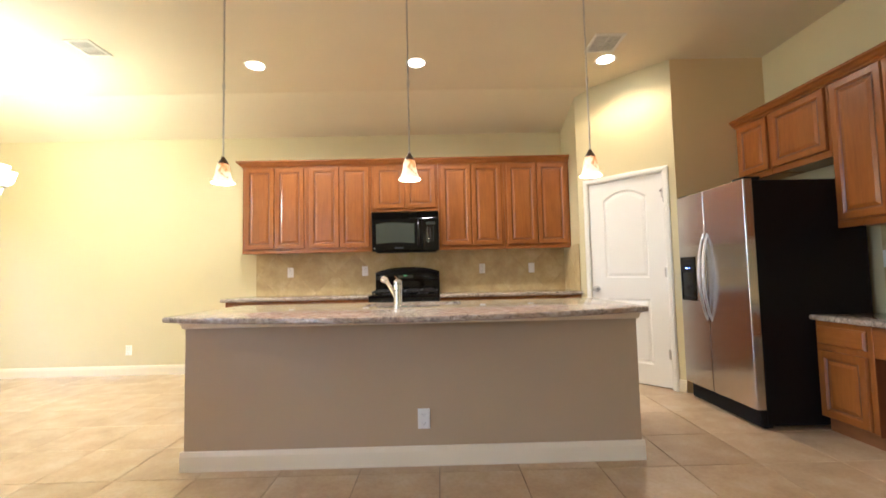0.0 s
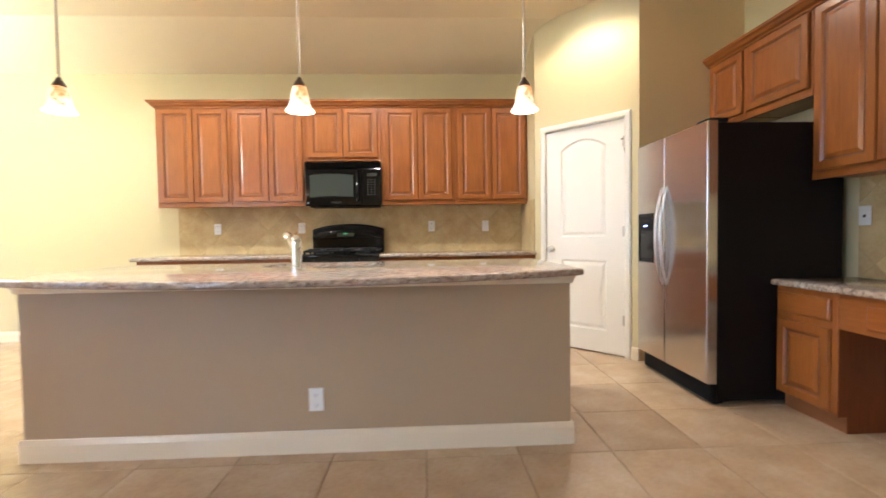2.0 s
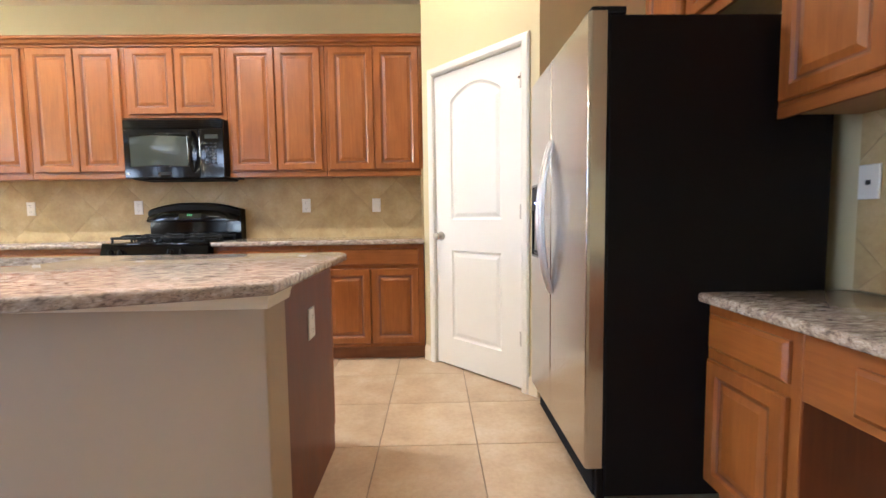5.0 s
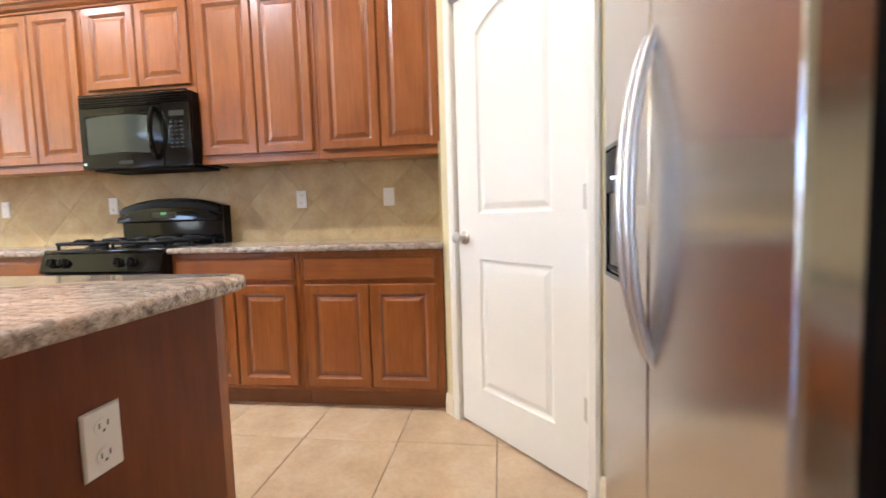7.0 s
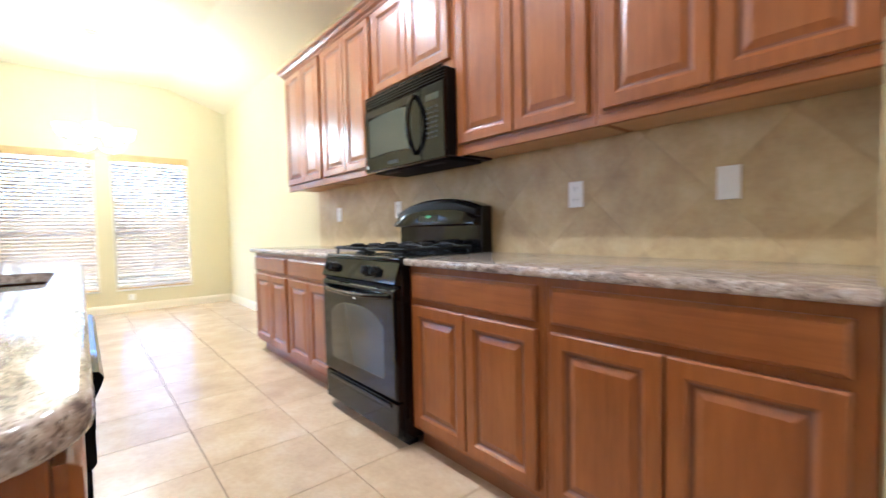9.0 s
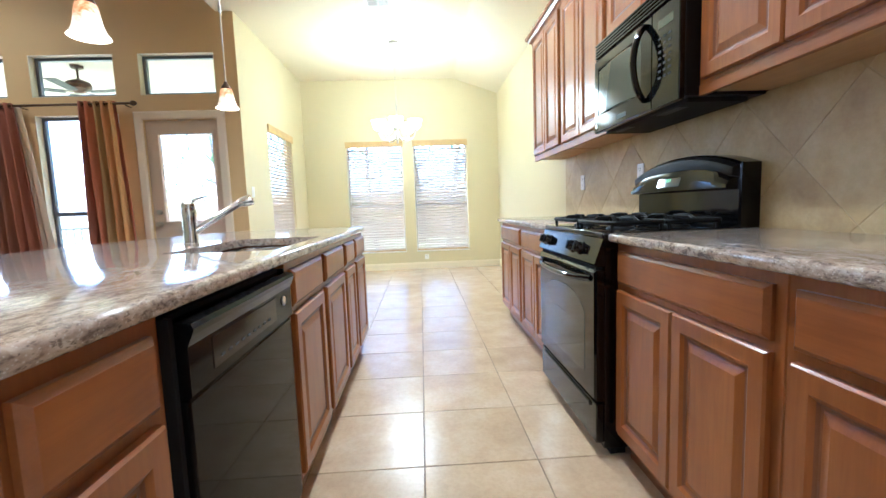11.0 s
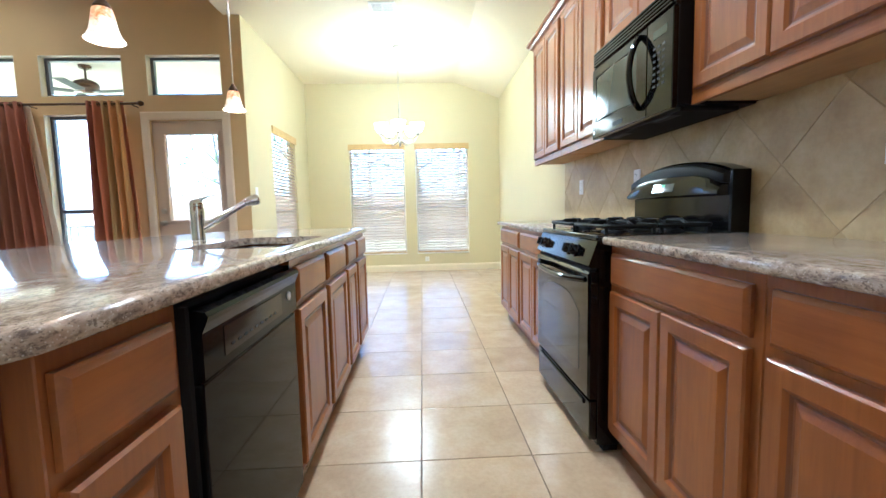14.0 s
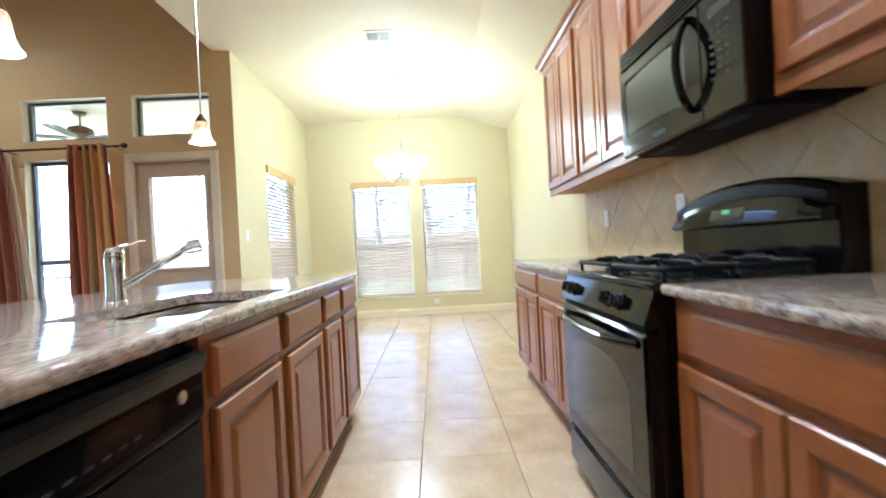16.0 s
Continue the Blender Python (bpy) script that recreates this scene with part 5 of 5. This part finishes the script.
part("lower_panel", rings([rect(0.14, bw - 0.14, 0.20, 0.80, -0.001), rect(0.145, bw - 0.145, 0.205, 0.795, -0.006), rect(0.16, bw - 0.16, 0.22, 0.78, 0.0), rect(0.19, bw - 0.19, 0.25, 0.75, -0.005)]), BACKDOOR, bd)
knb = part("knob", turned([(0.0, 0.0), (0.030, 0.0), (0.030, -0.006), (0.012, -0.010), (0.012, -0.030), (0.026, -0.045), (0.022, -0.060), (0.0, -0.063)], 18, axis="y"), NICKEL, bd, "nickel knob", smooth=True)
knb.location = (0.062, 0, 0.945)
db = part("deadbolt", turned([(0.0, 0.0), (0.028, 0.0), (0.028, -0.012), (0.020, -0.018), (0.0, -0.018)], 18, axis="y"), NICKEL, bd, "nickel deadbolt", smooth=True)
db.location = (0.062, 0, 1.075)
casing("trim_back_door", pose(XD + 0.001, DY[0], 0, 0, 0, 90), DY[1] - DY[0], 2.03, 0.085, 0.02, CASING)

# ---- curtains ----
rod = thing("curtain_rod", "dark bronze curtain rod with ball finials", "curtain rod", pose(XD + 0.09, 0, 2.185))
part("rod", tube([(0, -1.95, 0), (0, 1.47, 0)], 0.012, 10), BRONZE, rod)
for y in (-1.98, 1.50):
    part("finial", turned([(0.0, -0.034), (0.012, -0.030), (0.020, -0.022), (0.028, 0.0), (0.020, 0.022), (0.012, 0.030), (0.0, 0.034)], 14, axis="y", at=(0, y, 0)), BRONZE, rod, smooth=True)
for y in (1.42, 0.40, -0.72, -1.85):
    part("bracket", tube([(0, y, -0.012), (-0.02, y, -0.02), (-0.089, y, -0.02)], 0.006, 6), BRONZE, rod)


def curtain(label, y0, y1, spread0, spread1, folds, phase, bands=(0.0, 1.0), lining=False):
    """A hanging gathered panel; spread gives the bottom edge's y range."""
    o = thing("curtain", label, "curtain", pose(XD + 0.09, 0, 0), "striped curtains")
    bm = bmesh.new()
    uv = bm.loops.layers.uv.new("uv")
    nu, nv = folds * 10, 14
    grid = []
    for j in range(nv + 1):
        v = j / nv
        row = []
        for i in range(nu + 1):
            u = i / nu
            ya = y0 + (spread0 - y0) * v ** 0.8
            yb = y1 + (spread1 - y1) * v ** 0.8
            amp = 0.030 + 0.020 * v
            x = amp * math.sin(2 * math.pi * folds * u + phase + 0.5 * math.sin(3 * v + u * 5)) + 0.008 * math.sin(9 * u + 4 * v)
            row.append((bm.verts.new((x, ya + (yb - ya) * u + 0.006 * math.sin(17 * u + 6 * v), 2.212 - 2.185 * v)), u, v))
        grid.append(row)
    for j in range(nv):
        for i in range(nu):
            q = (grid[j][i], grid[j][i + 1], grid[j + 1][i + 1], grid[j + 1][i])
            f = bm.faces.new([k[0] for k in q])
            for lp, k in zip(f.loops, q):
                lp[uv].uv = (bands[0] + (bands[1] - bands[0]) * k[1], k[2])
    if lining:
        lb = bmesh.new()
        rings([[(-0.034 + 0.010 * math.sin(12 * w), y1 - 0.05 + (spread1 - y1) * v + w * (0.07 + 0.11 * v), 2.20 - 2.17 * v) for w in (0, 0.2, 0.4, 0.6, 0.8, 1.0)]
               + [(-0.037 + 0.010 * math.sin(12 * w), y1 - 0.05 + (spread1 - y1) * v + w * (0.07 + 0.11 * v), 2.20 - 2.17 * v) for w in (1.0, 0.8, 0.6, 0.4, 0.2, 0)] for v in (0, 0.15, 0.3, 0.5, 0.75, 1.0)], lb)
        part("lining", lb, LINING, o, "cream lining along the edge", smooth=True)
    pnl = part("cloth", bm, CURTAIN, o, smooth=True)
    md_ = pnl.modifiers.new("thickness", "SOLIDIFY")
    md_.thickness = 0.003
    for i in range(folds):
        y = y0 + (y1 - y0) * (i + 0.5) / folds
        part("grommet", tube([(0.024 * math.cos(t), y, 2.185 + 0.024 * math.sin(t)) for t in [q * math.pi / 6 for q in range(12)]], 0.004, 6, closed=True), BRONZE, o)
    return o


curtain("gathered curtain in red, rust and gold stripes", 0.97, 1.33, 0.95, 1.41, 5, 0.4, (0.16, 0.96))
curtain("gathered curtain in dark red stripes", -0.06, 0.35, -0.04, 0.50, 5, 1.7, (0.02, 0.27), True)
curtain("gathered curtain in red, rust and gold stripes", -1.75, -1.40, -1.78, -1.36, 5, 0.9)

# ---- porch and garden ----
setting("porch_ceiling", boxes((-5.3, XD - 0.13, Y0 - 0.1, YN - 0.13, 3.05, 3.13)), PORCH, "pale painted porch ceiling", "ceiling")
setting("porch_floor", boxes((-5.3, XD - 0.13, Y0 - 0.1, YN - 0.13, -0.12, -0.02)), CONCRETE, "pale concrete porch floor", "porch floor")
rl = thing("porch_railing", "dark metal porch railing with thin balusters", "railing", pose(-5.2, 0, -0.02))
part("top_rail", boxes((-0.02, 0.02, Y0, 2.4, 0.88, 0.92)), GREYF, rl)
part("bottom_rail", boxes((-0.015, 0.015, Y0, 2.4, 0.10, 0.13)), GREYF, rl)
ba = None
for i in range(52):
    if ba is None:
        ba = part("baluster", boxes((-0.008, 0.008, -0.008, 0.008, 0.0, 0.881)), GREYF, rl)
        me = ba.data
    else:
        ba = new("baluster", me)
        ba.parent = rl
    ba.location = (0, Y0 + 0.05 + i * 0.123, 0)
fan = thing("ceiling_fan", "dark bronze ceiling fan at rest under the porch ceiling", "ceiling fan", pose(-3.92, -0.08, 0.03))
part("canopy", turned([(0.0, 3.019), (0.075, 3.018), (0.070, 2.985), (0.030, 2.965), (0.0, 2.965)], 20), BRONZE, fan, smooth=True)
part("downrod", tube([(0, 0, 2.97), (0, 0, 2.83)], 0.013, 10), BRONZE, fan)
part("motor", turned([(0.0, 2.845), (0.05, 2.84), (0.13, 2.80), (0.150, 2.755), (0.135, 2.715), (0.08, 2.69), (0.05, 2.66), (0.0, 2.655)], 24), BRONZE, fan, "dark motor housing", smooth=True)
for i in range(5):
    a = 72 * i + 12
    bl = part("blade", shift(boxes((0.0, 0.50, -0.065, 0.065, -0.004, 0.004), bevel=0.003, seg=1), 0.14, 0, 0), IRON, fan, "dark blade")
    bl.matrix_local = pose(0, 0, 2.675, 0, 0, a) @ pose(0, 0, 0, 4, 0, 0)
    part("blade_iron", boxes((0.07, 0.18, -0.018, 0.018, 0.004, 0.012), bevel=0.003, seg=1), BRONZE, bl)
setting("ground", boxes((-300, 300, -300, 300, -0.30, -0.13)), GROUND, "dry grass ground around the house", "ground")


def tree(x, y, h, crown_r, seed, label, trunk_r=0.12, low=0.35, leaves=900):
    rnd = random.Random(seed)
    o = thing("tree", label, "tree", pose(x, y, -0.14), "garden trees")
    bm = bmesh.new()
    lean = rnd.uniform(-0.3, 0.3)
    tp = [(lean * s * s, 0.2 * math.sin(3 * s + seed), h * 0.8 * s) for s in [i / 8 for i in range(9)]]
    tube(tp, [trunk_r * (1 - 0.8 * i / 8) for i in range(9)], 9, bm)
    tips = []
    for i in range(16):
        s = rnd.uniform(low, 0.98)
        k = min(7, int(s * 8))
        base = Vector(tp[k]).lerp(Vector(tp[k + 1]), s * 8 - k)
        a = rnd.uniform(0, 6.28)
        ln = crown_r * rnd.uniform(0.6, 1.0) * (1.15 - 0.5 * s)
        mid = base + Vector((math.cos(a) * ln * 0.5, math.sin(a) * ln * 0.5, ln * 0.22))
        end = base + Vector((math.cos(a + 0.3) * ln, math.sin(a + 0.3) * ln, ln * rnd.uniform(0.1, 0.7)))
        tube([base, mid, end], [trunk_r * 0.35, trunk_r * 0.2, trunk_r * 0.06], 5, bm)
        tips += [mid, end, mid.lerp(end, 0.5)]
    part("trunk", bm, BARK, o, "grey-brown trunk with limbs")
    vs, fs = [], []
    for i in range(leaves):
        c = rnd.choice(tips) + Vector((rnd.gauss(0, 1), rnd.gauss(0, 1), rnd.gauss(0, 0.8))) * crown_r * 0.20
        e = Euler((rnd.uniform(0, 6), rnd.uniform(0, 6), rnd.uniform(0, 6))).to_matrix()
        s = rnd.uniform(0.05, 0.11)
        for p in ((-s, 0, 0), (0, -s * 0.45, s * 0.1), (s, 0, 0), (0, s * 0.45, s * 0.1)):
            vs.append(c + e @ Vector(p))
        fs.append((4 * i, 4 * i + 1, 4 * i + 2, 4 * i + 3))
    me = bpy.data.meshes.new("crown")
    me.from_pydata(vs, [], fs)
    me.materials.append(LEAF)
    cr = new("crown", me)
    cr.parent = o


tree(-9.2, 3.2, 5.0, 1.7, 3, "leafy green garden tree behind the nook", 0.10, 0.15, 350)
tree(-10.5, 5.4, 5.6, 2.0, 5, "leafy green garden tree behind the nook", 0.13, 0.12, 350)
tree(-12.5, 4.2, 7.0, 2.6, 8, "tall leafy garden tree", 0.18, 0.25, 800)
tree(-11.0, 0.6, 6.5, 2.2, 11, "sparse garden tree with bare branches", 0.12, 0.25, 500)
tree(-12.0, -2.2, 6.5, 2.4, 14, "sparse garden tree with bare branches", 0.12, 0.25, 500)
fn = thing("garden_fence", "weathered wooden board fence at the garden's end", "fence", pose(-14.5, 0, -0.14))
me = None
for i in range(110):
    if me is None:
        b = part("board", boxes((-0.01, 0.01, -0.068, 0.068, 0.03, 1.8)), FENCE, fn)
        me = b.data
    else:
        b = new("board", me)
        b.parent = fn
    b.location = (0, -7.5 + i * 0.142, 0.01 * math.sin(i * 1.7))
part("rail", boxes((0.012, 0.05, -7.6, 8.2, 0.4, 0.49), (0.012, 0.05, -7.6, 8.2, 1.4, 1.49)), FENCE, fn)


# ---- tiles and planks ----
def clipped(poly, x0, x1, y0, y1):
    """A convex polygon cut to a rectangle."""
    for ax, lim, keep in ((0, x0, 1), (0, x1, -1), (1, y0, 1), (1, y1, -1)):
        out = []
        for i, p in enumerate(poly):
            q = poly[(i + 1) % len(poly)]
            dp, dq = (p[ax] - lim) * keep, (q[ax] - lim) * keep
            if dp >= 0:
                out.append(p)
            if dp * dq < 0:
                s = dp / (dp - dq)
                out.append((p[0] + (q[0] - p[0]) * s, p[1] + (q[1] - p[1]) * s))
        poly = out
        if len(poly) < 3:
            return []
    return poly


def splash(name, m, x0, x1, z0, z1, ox, oz):
    """Diagonal wall tiles; local x across, front towards -y, each tile a child."""
    w = tagged(part(name, boxes((x0, x1, -0.0058, 0.006, z0, z1)), GROUT_S), "tan stone tiles laid diagonally as a backsplash", "backsplash", kind="structure")
    w.matrix_world = m
    hd_ = 0.2325
    for i in range(-14, 15):
        for j in range(-6, 7):
            if (i + j) % 2:
                continue
            cx, cz = ox + i * hd_, oz + j * hd_
            g = hd_ - 0.0014
            poly = clipped([(cx - g, cz), (cx, cz - g), (cx + g, cz), (cx, cz + g)], x0 + 0.001, x1 - 0.001, z0 + 0.001, z1 - 0.001)
            if len(poly) < 3:
                continue
            mx, mz = sum(p[0] for p in poly) / len(poly), sum(p[1] for p in poly) / len(poly)
            if max(abs(p[0] - mx) + abs(p[1] - mz) for p in poly) < 0.03:
                continue
            lps = [[(p[0] - mx, 0.0, p[1] - mz) for p in poly], [(p[0] - mx, -0.0065, p[1] - mz) for p in poly], [((p[0] - mx) * 0.985, -0.0085, (p[1] - mz) * 0.985) for p in poly]]
            t = part("tile", rings(lps, cap_first=False), SPLASH, w)
            t.location = (mx, 0.001, mz)
    return w


splash("wall_backsplash_back", pose(0, YB - 0.0085, 0), -1.655, 2.100, ZTOP - 0.004, 1.412, 0.927, 1.155)
splash("wall_backsplash_return", pose(2.0965, YB - 0.01, 0, 0, 0, -90), 0.0, 0.545, ZTOP - 0.004, 1.42, 0.1, 1.165)
splash("wall_backsplash_side", pose(XR - 0.0085, 3.422, 0, 0, 0, -90), 0.0, 1.5, 0.783, 1.39, 0.1, 1.10)

GX, GY, GP = 0.078, 2.969, 0.457
fl = tagged(new("floor_tiles"), "large beige stone floor tiles with dark joints", "tiled floor", kind="structure")
me = None
cuts = {}
for i in range(-12, 8):
    for j in range(-1, 6):
        x0, x1 = GX + i * GP + 0.0022, GX + (i + 1) * GP - 0.0022
        y0, y1 = GY + j * GP + 0.0022, GY + (j + 1) * GP - 0.0022
        x0, x1, y0, y1 = max(x0, XL), min(x1, XR), max(y0, 2.505), min(y1, YB)
        if x1 - x0 < 0.02 or y1 - y0 < 0.02:
            continue
        key = (round(x1 - x0, 3), round(y1 - y0, 3))
        if key not in cuts:
            hx, hy = key[0] / 2, key[1] / 2
            b = rings([[(sx * (hx - i_), sy * (hy - i_), z) for sx, sy in ((-1, -1), (1, -1), (1, 1), (-1, 1))] for i_, z in ((0, -0.0065), (0, -0.0015), (0.002, 0.0))], cap_first=False)
            t = part("tile", b, TILE, fl)
            cuts[key] = t.data
        else:
            t = new("tile", cuts[key])
            t.parent = fl
        t.location = ((x0 + x1) / 2, (y0 + y1) / 2, 0)
# tiles in the passage beside the plank floor
for j in range(-15, -1):
    for i in range(5, 8):
        x0, x1 = max(GX + i * GP + 0.0022, 2.50), min(GX + (i + 1) * GP - 0.0022, XR)
        y0, y1 = GY + j * GP + 0.0022, min(GY + (j + 1) * GP - 0.0022, 2.499)
        key = (round(x1 - x0, 3), round(y1 - y0, 3))
        hx, hy = key[0] / 2, key[1] / 2
        if key not in cuts:
            cuts[key] = part("tile", rings([[(sx * (hx - i_), sy * (hy - i_), z) for sx, sy in ((-1, -1), (1, -1), (1, 1), (-1, 1))] for i_, z in ((0, -0.0065), (0, -0.0015), (0.002, 0.0))], cap_first=False), TILE, fl)
            t = cuts[key]
            cuts[key] = t.data
        else:
            t = new("tile", cuts[key])
            t.parent = fl
        t.location = ((x0 + x1) / 2, (y0 + y1) / 2, 0)
wf = tagged(part("floor_planks", boxes((XD, 2.49, Y0, 2.49, -0.0068, -0.004)), KICK), "glossy red-brown hardwood plank floor", "wood floor", kind="structure")
part("border_strip", rings([[(-2.54, 2.494, z), (-2.54, 2.425, z), (2.335, 2.425, z), (2.372, 2.494, z)] for z in (-0.004, 0.012)]), PLANK, wf, "raised wooden edge strip")
part("border_strip", rings([[(2.376, 2.492, z), (2.339, 2.423, z), (2.428, 2.30, z), (2.494, 2.33, z)] for z in (-0.004, 0.012)]), PLANK, wf)
part("border_strip", boxes((2.43, 2.494, Y0, 2.298, -0.004, 0.012), bevel=0.003), PLANK, wf)
rnd = random.Random(4)
me = None
for j in range(9):
    x = XD + 0.01 - rnd.uniform(0, 0.9)
    y1 = 2.421 - j * 0.126
    while x < 2.42:
        ln = 0.95
        xa, xb = max(x, XD + 0.005), min(x + ln, 2.334 if j == 0 else 2.425)
        if xb - xa > 0.05:
            p = part("plank", shift(boxes((-(xb - xa) / 2 + 0.001, (xb - xa) / 2 - 0.001, -0.0615, 0.0615, -0.004, 0.003), bevel=0.0015, seg=1)), PLANK, wf)
            p.location = ((xa + xb) / 2, y1 - 0.062, 0)
        x += ln
part("plank_field", boxes((XD + 0.005, 2.425, Y0, 2.421 - 9 * 0.126 - 0.002, -0.004, 0.003)), PLANK, wf)
